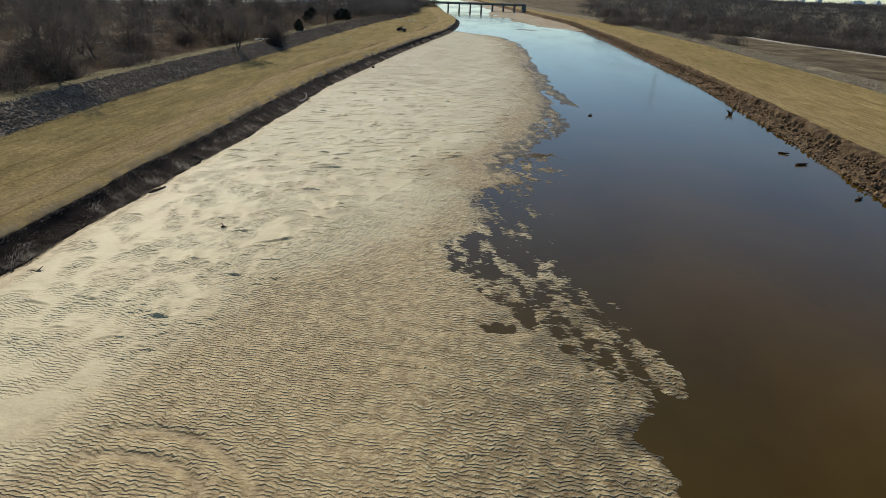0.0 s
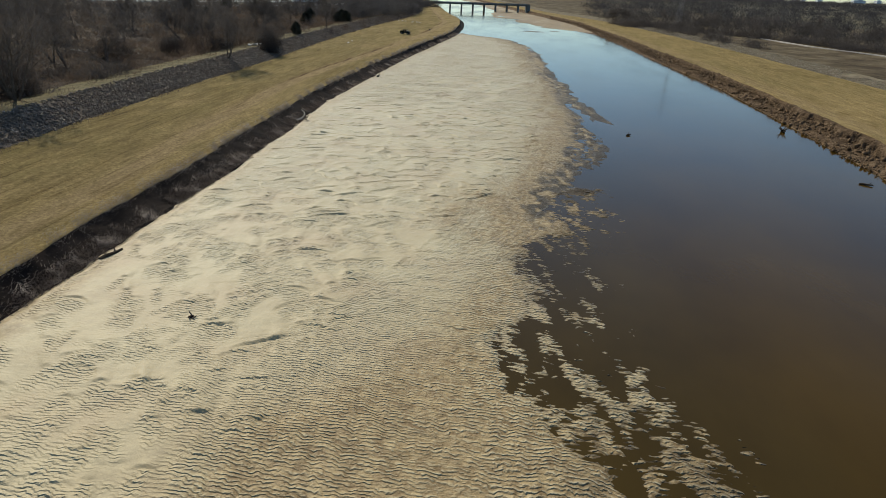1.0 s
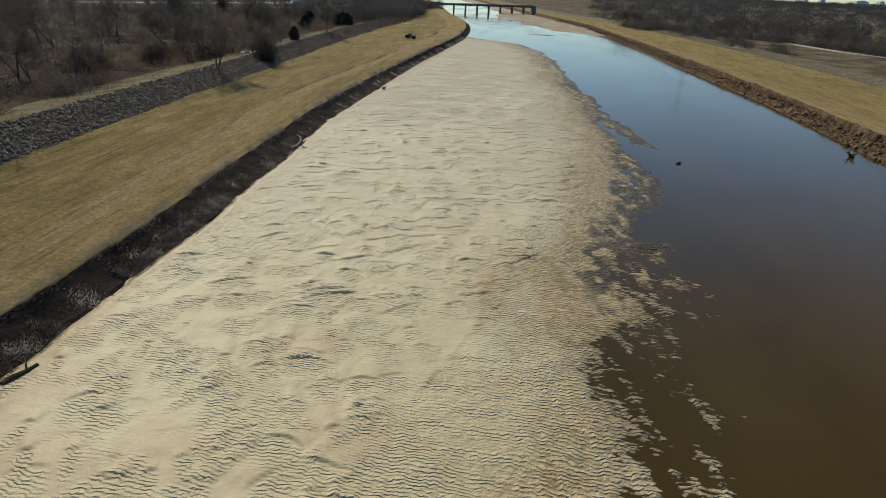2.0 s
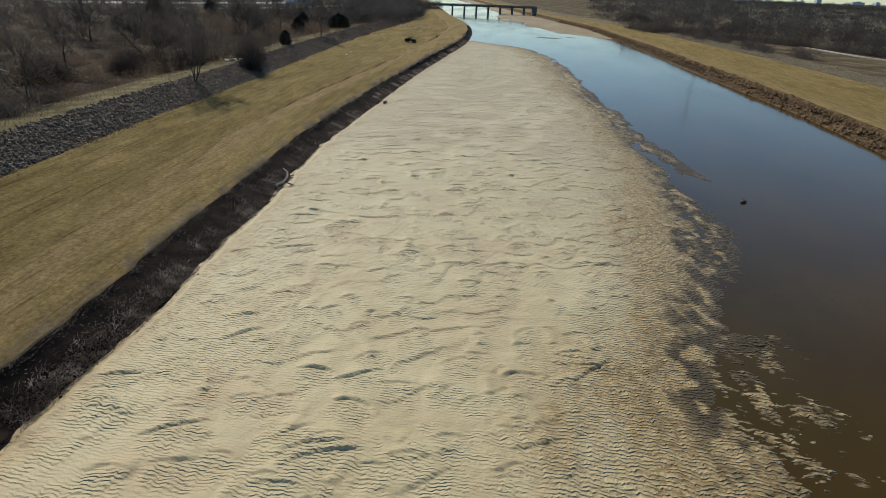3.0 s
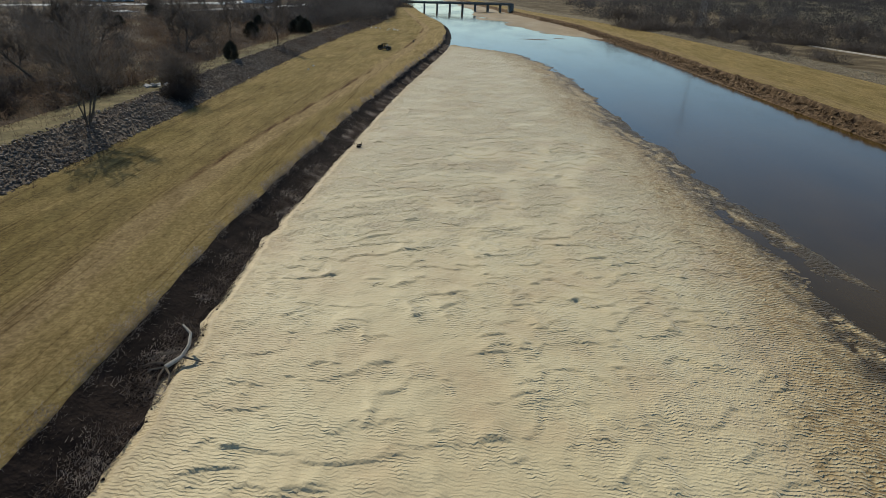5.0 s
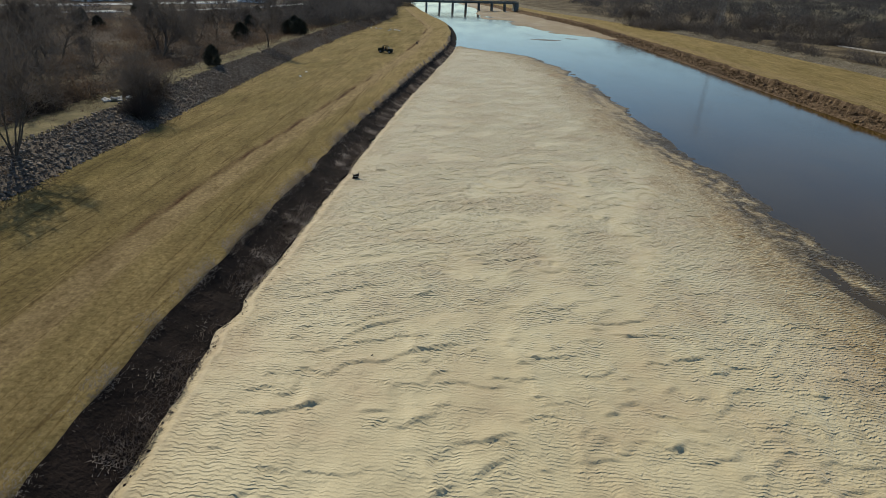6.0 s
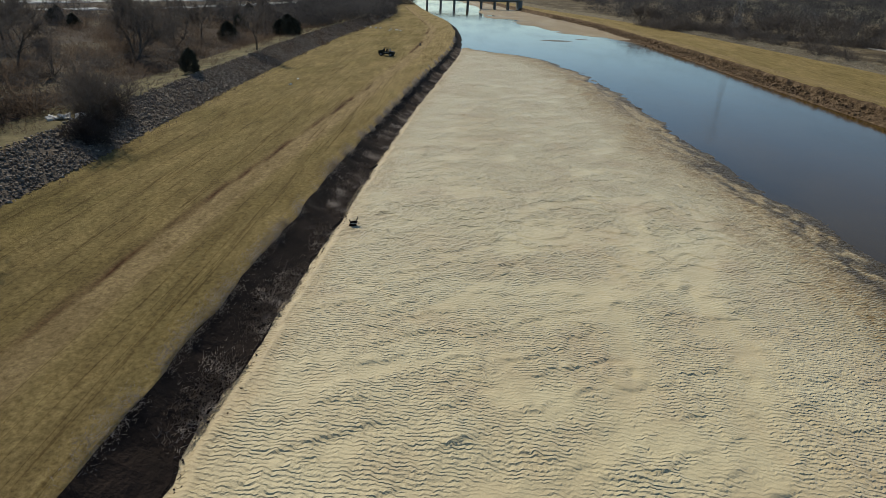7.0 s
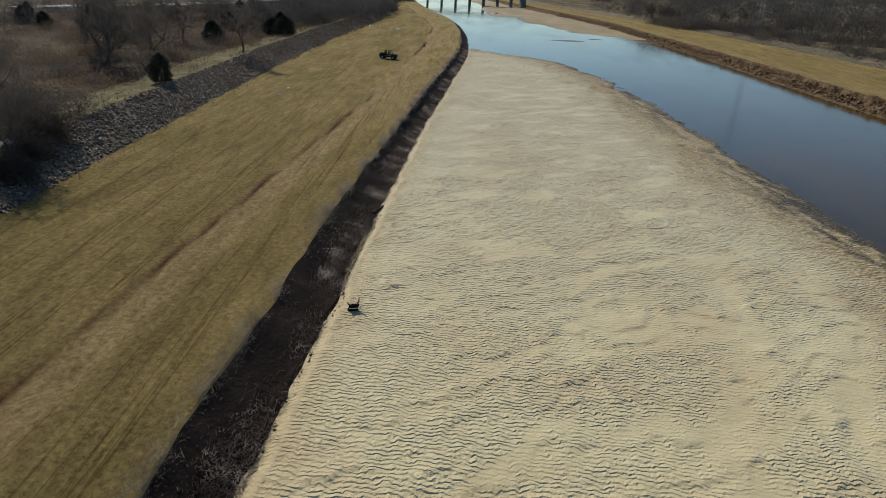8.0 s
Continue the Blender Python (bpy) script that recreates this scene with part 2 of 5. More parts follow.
TRACK = line((-120, -28), (35, -36.2), (57, -38.4), (64, -39.6), (74, -41.5), (88, -43.6), (100, -45.1), (112, -46.2), (122, -46.8), (135, -47.0), (156, -47.2), (175, -47.0), (209, -48.0), (228, -48.5), (264, -50.2), (313, -55.1), (430, -83.1), (3300, -800))
TOP_L = lambda y: FOOT_L(y) - np.interp(y, (35, 53, 75, 86, 100, 118, 136, 150, 172, 230), (2.0, 2.4, 2.6, 2.9, 2.6, 2.4, 2.7, 2.6, 2.1, 2.0)) - 0.5 * (fbm(y / 4, y * 0, 31) - 0.5)
TOP_R = lambda y: FOOT_R(y) + 2.7 + 1.8 * step(150, 95, y) + 1.3 * (fbm(y / 5, y * 0, 37) - 0.5)


def terrace_z(y):
    return 1.25 + 0.25 * (fbm(y / 40, y * 0, 5) - 0.5)


def sheet(name, xs, ys, zs, mats, slot_of_column, smooth=True, flat_slots=(), **attributes):
    """A sheet of quads over a grid of points: arrays of shape rows x columns."""
    rows, cols = xs.shape
    mesh = bpy.data.meshes.new(name)
    co = np.stack([xs, ys, zs], -1).reshape(-1, 3).astype(np.float32)
    a = (np.arange(rows - 1)[:, None] * cols + np.arange(cols - 1)[None, :]).ravel()
    quads = np.stack([a, a + 1, a + cols + 1, a + cols], -1).astype(np.int32)
    n = len(quads)
    mesh.vertices.add(len(co))
    mesh.vertices.foreach_set("co", co.ravel())
    mesh.loops.add(4 * n)
    mesh.loops.foreach_set("vertex_index", quads.ravel())
    mesh.polygons.add(n)
    mesh.polygons.foreach_set("loop_start", np.arange(0, 4 * n, 4, dtype=np.int32))
    mesh.polygons.foreach_set("material_index", np.ascontiguousarray(np.broadcast_to(np.asarray(slot_of_column, np.int32), (rows - 1, cols - 1))).ravel())
    mesh.polygons.foreach_set("use_smooth", ~np.isin(np.broadcast_to(np.asarray(slot_of_column), (rows - 1, cols - 1)), flat_slots).ravel() if flat_slots else np.full(n, smooth))
    for m in mats:
        mesh.materials.append(m)
    for key, values in attributes.items():
        mesh.attributes.new(key, "FLOAT", "POINT").data.foreach_set("value", values.reshape(-1).astype(np.float32))
    mesh.update(calc_edges=True)
    return new(name, mesh)


# ---- the ground: one sheet across the valley, with the river's bed cut into it ----
def ground():
    y = np.concatenate([np.arange(-120, 10, 5.0), np.arange(10, 40, 0.6), np.arange(40, 190, 0.38), np.arange(190, 270, 0.7), np.arange(270, 400, 1.2), np.arange(400, 800, 6), np.arange(800, 3300, 80)])
    tz = terrace_z(y)
    rip, foot, top = RIP_L(y), FOOT_L(y), TOP_L(y)
    fr, tr, rr, sr = FOOT_R(y), TOP_R(y), RIP_R(y), SHORE_R(y)
    o = np.ones_like(y)
    # key lines across: x, z, columns to the next line, slot
    keys = [(-3000 * o, 3 * o, 6, 7), (-700 * o, 2.5 * o, 14, 7), (rip - 190, 2.2 * o, 26, 6), (rip - 13, 2.0 * o, 8, 5), (rip - 7.6, 2.75 * o, 4, 5), (rip - 4.9, 3.0 * o, 10, 4), (rip, tz + 0.15, 50, 0),
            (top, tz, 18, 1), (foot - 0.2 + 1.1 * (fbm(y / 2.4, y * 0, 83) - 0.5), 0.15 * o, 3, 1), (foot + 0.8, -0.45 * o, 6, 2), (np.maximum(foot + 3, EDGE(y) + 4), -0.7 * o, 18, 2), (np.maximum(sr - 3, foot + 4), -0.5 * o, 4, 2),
            (sr, 0 * o, 8, 2), (np.maximum(fr - 0.5, sr + 0.3), 0.25 * o, 30, 3), (tr, 1.9 * o, 22, 8), (rr, 2.0 * o, 8, 10), (rr + 4.5, 3.3 * o, 5, 9), (rr + 9, 3.1 * o, 24, 9), (rr + 200, 5 * o, 12, 7), (900 * o, 22 * o, 10, 7), (3000 * o, 90 * o, 0, 7)]
    xs, zs, slots = [], [], []
    for (x0, z0, n, slot), (x1, z1, _, _) in zip(keys, keys[1:]):
        for k in range(n):
            f = k / n
            xs.append(x0 + (x1 - x0) * f)
            g = f
            if slot in (1, 3) and n > 5:  # a cut bank: steep at the lip, a slump at its foot
                g = 1 - (1 - f) ** 1.6
                if slot == 3:
                    cut = 0.78 + 0.36 * (fbm(y / 2.6, y * 0, 38) - 0.5) + 0.22 * (vnoise(y / 0.8, y * 0, 39) - 0.5)
                    g = 0.5 * f ** 1.2 + 0.5 * step(-0.07, 0.07, f - cut)
            zs.append(z0 + (z1 - z0) * g)
            slots.append(slot)
    xs.append(keys[-1][0]), zs.append(keys[-1][1])
    xs, zs = np.stack(xs, 1), np.stack(zs, 1)
    slots = np.array(slots)
    ys = np.repeat(y[:, None], xs.shape[1], 1)
    col = np.append(slots, 7)[None, :]
    zs = zs + (col == 0) * (0.10 * (fbm(xs / 3, ys / 9, 3) - 0.5) + 0.05 * (fbm(xs / 0.8, ys / 3, 4) - 0.5))
    rough_face = ((col == 1) | (col == 3)) * 1.0
    xs = xs + (col == 3) * 0.9 * (fbm(ys / 0.9, xs / 3, 82) - 0.5) * step(0, 0.6, xs - FOOT_R(ys)) * step(0, 0.6, TOP_R(ys) - xs)
    xs = xs + (col == 1) * 0.25 * (fbm(ys / 0.9, xs / 3, 84) - 0.5) * step(0, 0.5, xs - TOP_L(ys)) * step(0.2, 0.9, FOOT_L(ys) - xs)
    zs = zs + rough_face * ((0.25 + 0.25 * (col == 3)) * (fbm(xs / 1.1, ys / 1.6, 8) - 0.5) + (col == 3) * (0.55 * (fbm(xs / 0.8, ys / 1.2, 80) - 0.5) + 0.5 * (fbm(xs / 2.2, ys / 3.5, 81) - 0.5)))
    zs = zs + (col == 8) * 0.12 * (fbm(xs / 3, ys / 9, 3) - 0.5) + (col == 9) * 0.35 * (fbm(xs / 6, ys / 9, 9) - 0.5) + (col == 6) * 0.9 * (fbm(xs / 9, ys / 9, 9) - 0.5) + (col == 7) * 2.0 * (fbm(xs / 90, ys / 90, 10) - 0.5)
    # the mown terrace's wheel tracks
    run = TRACK(ys) + 0.3 * (fbm(ys / 9, ys * 0, 51) - 0.5)
    track = (col == 0) * (0.7 + 0.5 * fbm(xs / 1.2, ys / 6, 55)) * (0.95 * bell((xs - run) / 1.25) + 0.5 * bell((np.abs(xs - run) - 0.75) / 0.3)) * step(-20, 20, ys)
    rut = (col == 0) * bell((xs - run + 1.15) / 0.2) * step(104, 120, ys) * step(0.3, 0.5, vnoise(ys / 7, ys * 0, 52))
    green = (col == 0) * np.clip(step(3.5, 11, TOP_L(ys) - xs) * 1.3 * (fbm(xs / 4, ys / 10, 53) - 0.08 - 0.12 * step(70, 40, ys)), 0, 1)
    green = np.maximum(green, (col == 0) * 0.5 * step(92, 122, ys) * step(200, 150, ys))
    green = np.maximum(green, (col == 8) * step(115, 175, ys) * np.clip(0.15 + 0.7 * fbm(xs / 5, ys / 14, 54), 0, 1))
    zs = zs - 0.06 * track - 0.10 * rut
    right_track = (col == 8) * bell((xs - TOP_R(ys) - 3.0) / 1.7)
    track = np.clip(track + 0.7 * right_track, 0, 1)
    # bars that stand just out of the water far downstream
    for cx, cy, wx, wy, up in ((-13.8, 306.5, 10.5, 3.4, 0.85), (-4.1, 317.6, 7.2, 3, 0.7), (-51.9, 459.6, 5, 25, 0.4)):
        zs = zs + (col == 2) * up * bell((xs - cx) / wx) * bell((ys - cy - 0.25 * (xs - cx)) / wy)
    far = (col == 2) * step(285, 299, ys)
    zs = zs + far * 0.34 * (fbm((xs + 0.2 * ys) / 4, ys / 14, 85) - 0.5)
    strand = np.cumsum([k[2] for k in keys])[11:13]  # columns of the strand below the far bank
    slots = np.repeat(slots[None, :], len(y) - 1, 0)
    slots[y[:-1] < 325, strand[0]:strand[1]] = 3
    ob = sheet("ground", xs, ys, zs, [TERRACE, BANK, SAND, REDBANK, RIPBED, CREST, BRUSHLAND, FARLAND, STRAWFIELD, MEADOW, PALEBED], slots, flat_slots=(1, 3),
               moist_shade=np.where(ys < 325, 0.3, 0.35 + 0.9 * fbm(xs / 5, ys / 12, 86)), wet=np.where(ys < 325, 0.85, np.clip(0.4 - zs * 4, 0, 1)) * (col == 2),
               track=track, rut=rut, green=green, ripple=0.4 * (col == 2) * np.ones_like(xs), coarse=np.zeros_like(xs))
    return tagged(ob, "dormant tan grass terraces and brown brushland beside the river", "ground", kind="structure")


def lee_face(x, y, z, lee, cx, cy, half, turn, bend, height):
    """One dune front: a curved slip face with a ripple patch before it and a smooth back behind it."""
    rows = slice(*np.searchsorted(y[:, 0], (cy - half - 2.5, cy + half + 2.5)))
    c, s = math.cos(radians(turn)), math.sin(radians(turn))
    dx, dy = x[rows] - cx, y[rows] - cy
    u, v = (dx * c + dy * s) / half, dy * c - dx * s
    v = v + bend * half * u * u + 0.22 * (fbm(x[rows] / 0.7, y[rows] / 0.7, 91, 2) - 0.5)
    ends = np.clip(1 - u * u, 0, 1) ** 0.6
    wide = np.clip(1.25 - u * u, 0, 1)
    z[rows] += height * ends * step(-0.05, 0.05, v) * np.exp(-np.maximum(v, 0) / 1.3)
    lee[rows] = np.maximum(lee[rows], wide * step(-0.1, -0.3, v) * step(-2.4, -0.7, v))


# dune fronts that stand out on the bar: x, y, half length, turn, bend
FRONTS = [(-20.0, 57.9, 1.3, 25, 0.1), (-18.3, 50.7, 1.4, 6, 0.35), (-16.6, 44.7, 1.1, -20, 0.5), (-14.7, 43.8, 1.0, -11, 0.2), (-14.3, 40.8, 1.1, -5, 0.1), (-16.6, 38.6, 1.5, 36, 0.1),
          (-30.6, 60.3, 0.9, 24, 0.1), (-26.9, 65.1, 1.1, 45, 0.2), (-26.2, 57.5, 1.3, 34, 0.1), (-19.8, 63.1, 1.1, 34, 0.1), (-19.0, 61.0, 1.0, -16, 0.5), (-19.7, 57.4, 1.6, 31, 0.2),
          (-8.3, 66.3, 1.8, 52, 0.1), (-28.7, 76.8, 1.5, 30, 0.1), (-30.4, 83.0, 1.2, 24, 0.2), (-29.4, 107.6, 1.9, 44, 0.2), (-22.3, 98.2, 1.0, 47, 0.1), (-19.7, 95.3, 0.9, 28, 0.2)]


def sandbar():
    y = np.concatenate([np.arange(-60, 16, 1.5), np.arange(16, 20, 0.15), np.arange(20, 112, 0.075), np.arange(112, 150, 0.11), np.arange(150, 205, 0.25), np.arange(205, 274, 0.4)])
    n = 290
    f = np.linspace(0, 1, n)[None, :]
    foot, edge = FOOT_L(y)[:, None], EDGE(y)[:, None]
    xs = (foot - 1.2) * (1 - f) + np.maximum(edge + 7.5, foot + 1) * f
    ys = np.repeat(y[:, None], n, 1)
    d = edge + 1.6 * (fbm(ys / 6, xs / 6, 2) - 0.5) + 0.9 * (fbm(ys / 1.5, xs / 1.5, 6) - 0.5) + 0.8 * (fbm(ys / 0.35, xs / 0.35, 95) - 0.5) + 1.2 * step(70, 90, ys) * (fbm(ys / 3.2 + xs / 3, xs / 0.8, 34) - 0.5) - xs
    z = np.where(d > 0, 0.24 * (1 - np.exp(-np.maximum(d, 0) / 11)), -0.7 * (1 - np.exp(np.minimum(d, 0) / 8)))
    z = z - 0.22 * step(1.5, -0.6, xs - foot + 0.8 * (fbm(ys / 2.2, ys * 0, 7) - 0.5))
    z = z + 0.13 * (fbm(xs / 3.5, ys / 3.5, 14) - 0.5) + 0.09 * (fbm((xs * 0.85 + ys * 0.5) / 2.6, (ys * 0.85 - xs * 0.5) / 1.2, 17) - 0.5) * step(0, 6, d)
    # dune fronts: the ones that stand out, and many lesser ones between them
    lee = np.zeros_like(z)
    for x0, y0, half, turn, bend in FRONTS:
        lee_face(xs, ys, z, lee, x0, y0, 1.2 * half, turn, bend, 0.12)
    rng = np.random.default_rng(31)
    for k in range(860):
        y0 = float(rng.uniform(22, 108) if k < 480 else rng.uniform(100, 235))
        inner = float(np.interp(y0, (22, 45, 60, 75, 95, 140), (-15, -12, -9, -6, -4, 0)))
        x0 = float(FOOT_L(y0)) + 1.5 + (inner - float(FOOT_L(y0)) - 1.5) * float(rng.uniform(0, 1)) ** 0.9
        lee_face(xs, ys, z, lee, x0, y0, (0.3 + 0.9 * float(rng.uniform(0, 1)) ** 2) * (1 if k < 480 else 1.25), float(rng.normal(22, 20)), float(rng.uniform(0, 0.5)), float(rng.uniform(0.05, 0.10)))
    # low winding steps where one sheet of sand overran the next
    phase = (0.93 * ys - 0.37 * xs) / 2.7 + 2.6 * fbm(xs / 3.2, ys / 4.5, 51, 3) + 0.10 * fbm(xs / 0.5, ys / 0.5, 52, 2)
    phase = phase - np.floor(phase)
    stepped = step(0.40, 0.56, fbm(xs / 2.4, ys / 2.0, 53)) * step(5, 9, d) * (0.35 + 0.65 * step(50, 66, ys)) * step(1.5, 3.5, xs - foot) * (1 - 0.4 * step(120, 170, ys))
    z = z + 0.085 * stepped * (np.where(phase < 0.05, phase / 0.05, (1 - phase) / 0.95) - 0.5)
    lee = np.maximum(lee, 0.8 * stepped * step(0.70, 0.85, phase) * step(0.42, 0.52, fbm(xs / 2.1, ys / 2.1, 54)))
    # where the current left ripples, and where dry sand lies smooth
    smooth_side = np.interp(ys, (15, 36, 60, 78, 95), (-17.2, -15.5, -10, -9, -12)) - xs + 4 * (fbm(xs / 5, ys / 5, 24) - 0.5)
    damp = np.interp(ys, (15, 33, 42, 50, 60, 119, 165, 268), (-17, -14, -9, -7, -4.5, -4.5, -4, -14)) - xs + 7 * (fbm(xs / 6, ys / 9, 25) - 0.5)
    patches = step(0.53, 0.66, fbm(xs / 2.2, ys / 2.6, 29))
    belt = step(10, 4, xs - foot + 5 * (fbm(xs / 4, ys / 4, 15) - 0.5)) * step(50, 66, ys)
    down = step(92, 112, ys)
    lanes = fbm((xs * 0.8 + ys * 0.6) / 4.5, (ys * 0.8 - xs * 0.6) / 1.6, 44)
    rippled = np.maximum.reduce([step(1.5, -1.5, smooth_side), lee, 0.75 * patches, 0.7 * belt, 0.28 * step(52, 68, ys), 1.15 * down * (1 - 0.75 * step(0.52, 0.62, lanes))])
    # smooth shallow runs that wind down the bar
    for dx, wide in ((0, 1.0), (5.6, 1.3)):
        run = np.interp(ys, (98, 104, 108, 117.4, 123.8, 133, 140, 149), (-24, -22.6, -21.4, -19.6, -18.9, -17.4, -15.5, -13)) + dx + 1.5 * np.sin(ys / 2.6 + dx) * vnoise(ys / 3, ys * 0 + dx, 26)
        band = bell((xs - run) / wide) * step(98, 106, ys) * step(152, 140, ys)
        rippled, z = rippled * (1 - 0.7 * band), z - 0.035 * band
    rippled = rippled * step(0.1, 0.5, xs - foot)
    ripple = rippled * (0.82 + 0.22 * step(70, 45, ys) + 0.30 * step(14, 4, d) * step(66, 80, ys))
    # drowned streaks where the bar dips under the water
    rp = (ys + 0.5 * vnoise(xs / 0.8, ys / 0.9, 18) + 0.22 * vnoise(xs / 0.25, ys / 0.5, 20) + 1.1 * fbm(xs / 2.2, ys / 6, 19)) / 0.40
    rp = rp - np.floor(rp)
    wave = np.where(rp < 0.3, rp / 0.3, (1 - rp) / 0.7) - 0.5
    inner = np.interp(ys, (24, 28, 31, 34, 38, 42, 45, 50, 54, 57, 60, 66, 69, 72, 75), (7.6, 5.4, 2.8, -1, -4.6, -6.0, -4.0, -3.4, -5.2, -3.8, -1.6, -1.6, -2.8, 0.3, 4)) + 2.4 * (fbm(xs / 2.2, ys / 2.2, 92) - 0.5)
    w = step(-0.6, 1.2, xs - inner) * step(24, 28, ys) * step(76, 73, ys)
    across = xs * 0.91 + (ys - 47) * 0.41
    along = (ys - 47) * 0.91 - xs * 0.41
    streaks = 0.6 * fbm(across / 0.75, along / 3.2, 21, 3) + 0.4 * fbm(across / 2.2, along / 2.6, 94, 2)
    shore = np.interp(ys, (24, 29, 34, 38, 42, 50, 60, 70), (8.6, 7.8, 6.4, 4.0, 2.8, 2.2, 2.2, 2.6))
    drowned = 0.26 * (streaks - 0.52) + 0.055 * wave + 0.16 * (fbm(xs / 0.55, ys / 0.5, 93) - 0.5) - 0.014 - 0.05 * step(-1.5, 2.5, xs - shore) - 0.02 * step(44, 52, ys) + 0.012 * step(42, 36, ys) + 0.03 * step(35.5, 33, ys) + 0.02 * step(56, 62, ys) + 0.05 * step(2.6, 0.2, xs - inner)
    z = z * (1 - w) + w * np.where(xs > shore + 2.5, np.minimum(z, drowned), drowned)
    ragged = 1.6 * (fbm(xs / 0.9, ys / 0.9, 33) - 0.5)
    z = z - 0.20 * bell((xs - 0.5) / 2.1 + ragged) * bell((ys - 30.9 - 0.25 * xs) / 1.0 + ragged)
    # a second drowned fringe further down
    fringe = bell((xs - EDGE(ys) + 2.0) / 2.6) * step(76, 84, ys) * step(132, 122, ys)
    z = z * (1 - 0.5 * fringe) + fringe * (0.16 * (fbm((xs + 0.25 * ys) / 0.9, ys / 2.2, 27, 3) - 0.47) + 0.14 * (fbm(xs / 0.45, ys / 0.5, 96, 2) - 0.5))
    berm = bell((xs - foot - 0.55 - 0.9 * (fbm(ys / 2.4, ys * 0, 83) - 0.5)) / 0.2)
    z, ripple = z + 0.09 * berm, ripple * (1 - 0.9 * berm)
    # a narrow spit beside a drowned channel
    ragged = 0.5 * (fbm(xs / 0.6, ys / 1.5, 47) - 0.5)
    gully = bell((xs - np.interp(ys, (100.5, 103.8, 111.3, 119), (4.4, 3.9, 2.9, 0.4))) / 0.9 + ragged) * step(98.5, 101.5, ys) * step(124, 115, ys)
    z = z * (1 - gully) - 0.025 * gully
    spit = bell((xs - np.interp(ys, (106.0, 110.4, 117.5, 125.6), (7.1, 5.4, 3.6, 1.0))) / 0.85 + ragged) * (0.6 + 0.8 * fbm(xs / 1.1, ys / 1.1, 48)) * step(105.1, 107.1, ys) * step(130.6, 122.6, ys)
    z = np.maximum(z, z * (1 - spit) + 0.07 * spit)
    # the two grooves of a wheel that turned here
    for r in (6.6, 5.1):
        off = np.hypot(xs + 12.2, ys - 12.0) - r
        groove = bell(off / 0.30) * step(10, 14, ys) * step(-16, -13, xs)
        ripple = ripple * (1 - 0.9 * groove)
        z = z * (1 - 0.9 * groove) + groove * 0.10 + 0.05 * bell((off - 0.45) / 0.16) * step(10, 14, ys) * step(-16, -13, xs)
    mottle = fbm(xs / 0.7, ys / 0.9, 43)
    moist_shade = 1.1 * step(12, 2, d + 7 * (fbm(xs / 2.5, ys / 5, 35) - 0.5)) * step(46, 62, ys) * (0.45 + 1.1 * mottle)
    moist_shade = moist_shade + step(3, -6, damp) * (0.85 - 0.25 * step(60, 75, ys) + 0.7 * (fbm(xs / 2.5, ys / 6, 22) - 0.5))
    # first term tones all sand below y = 75 darker, dry sand too
    moist_shade = moist_shade + 0.14 * step(75, 40, ys) + 0.30 * step(50, 30, ys) * step(-22, -12, xs) + 0.42 * step(40, 27, ys) * step(-18, -8, xs) + 0.2 * step(138, 170, ys) * step(0.47, 0.62, fbm(xs / 6, ys / 11, 46))
    # darker strip at the bank foot: damp plus bank shade put into the mask
    moist_shade = moist_shade + 0.4 * step(2.6, 0.6, xs - foot + 1.8 * (fbm(xs / 1.2, ys / 1.2, 36) - 0.5))
    wet = 0.8 * step(6.5, 0.5, d) * step(66, 74, ys) * step(0.49, 0.60, fbm((xs + 0.3 * ys) / 0.9, ys / 3.6, 30)) + 0.7 * step(1.5, 0.2, d) * step(66, 74, ys)
    wet = wet + 0.75 * step(5.5, 2.5, d + 3.5 * (fbm(xs / 1.8, ys / 4, 97) - 0.5)) * step(58, 68, ys) * step(175, 150, ys) * step(0.36, 0.56, mottle)
    wet = wet + 0.6 * step(-3.5, 3.5, xs + 3 * (fbm(xs / 1.5, ys / 3, 98) - 0.5)) * step(48, 40, ys) * step(0.22, 0.66, mottle)
    wet = wet + 0.5 * w * step(44, 50, ys) * step(64, 58, ys)
    wet = wet + step(0.012, -0.016, z - 0.02 * fbm(xs / 0.5, ys / 0.5, 23)) + 0.55 * fringe * step(0.5, 0.62, fbm((xs + 0.25 * ys) / 1.5, ys / 4, 28))
    wet = wet + 0.55 * step(3.0, 0.8, inner - xs) * step(0, 0.6, inner - xs) * step(0.47, 0.58, mottle) * step(52, 60, ys) * step(75, 72, ys)
    ob = sheet("sandbar", xs, ys, z, [SAND], np.zeros(n - 1, int), moist_shade=np.clip((moist_shade + 0.35 * w * step(52, 60, ys)) * (1 - 0.6 * w * step(30, 40, ys) * step(60, 50, ys)), 0, 1), wet=np.clip(wet * (1 - 0.3 * spit), 0, 1), ripple=np.clip(np.maximum(ripple, 0.9 * w) + 0.04, 0, 1.5), coarse=np.maximum(step(16, 8, d + 4 * (fbm(xs / 4, ys / 4, 45) - 0.5)), step(95, 110, ys)))
    return tagged(ob, "pale rippled dry river sand with damp brown edges", "sandbar", kind="structure")


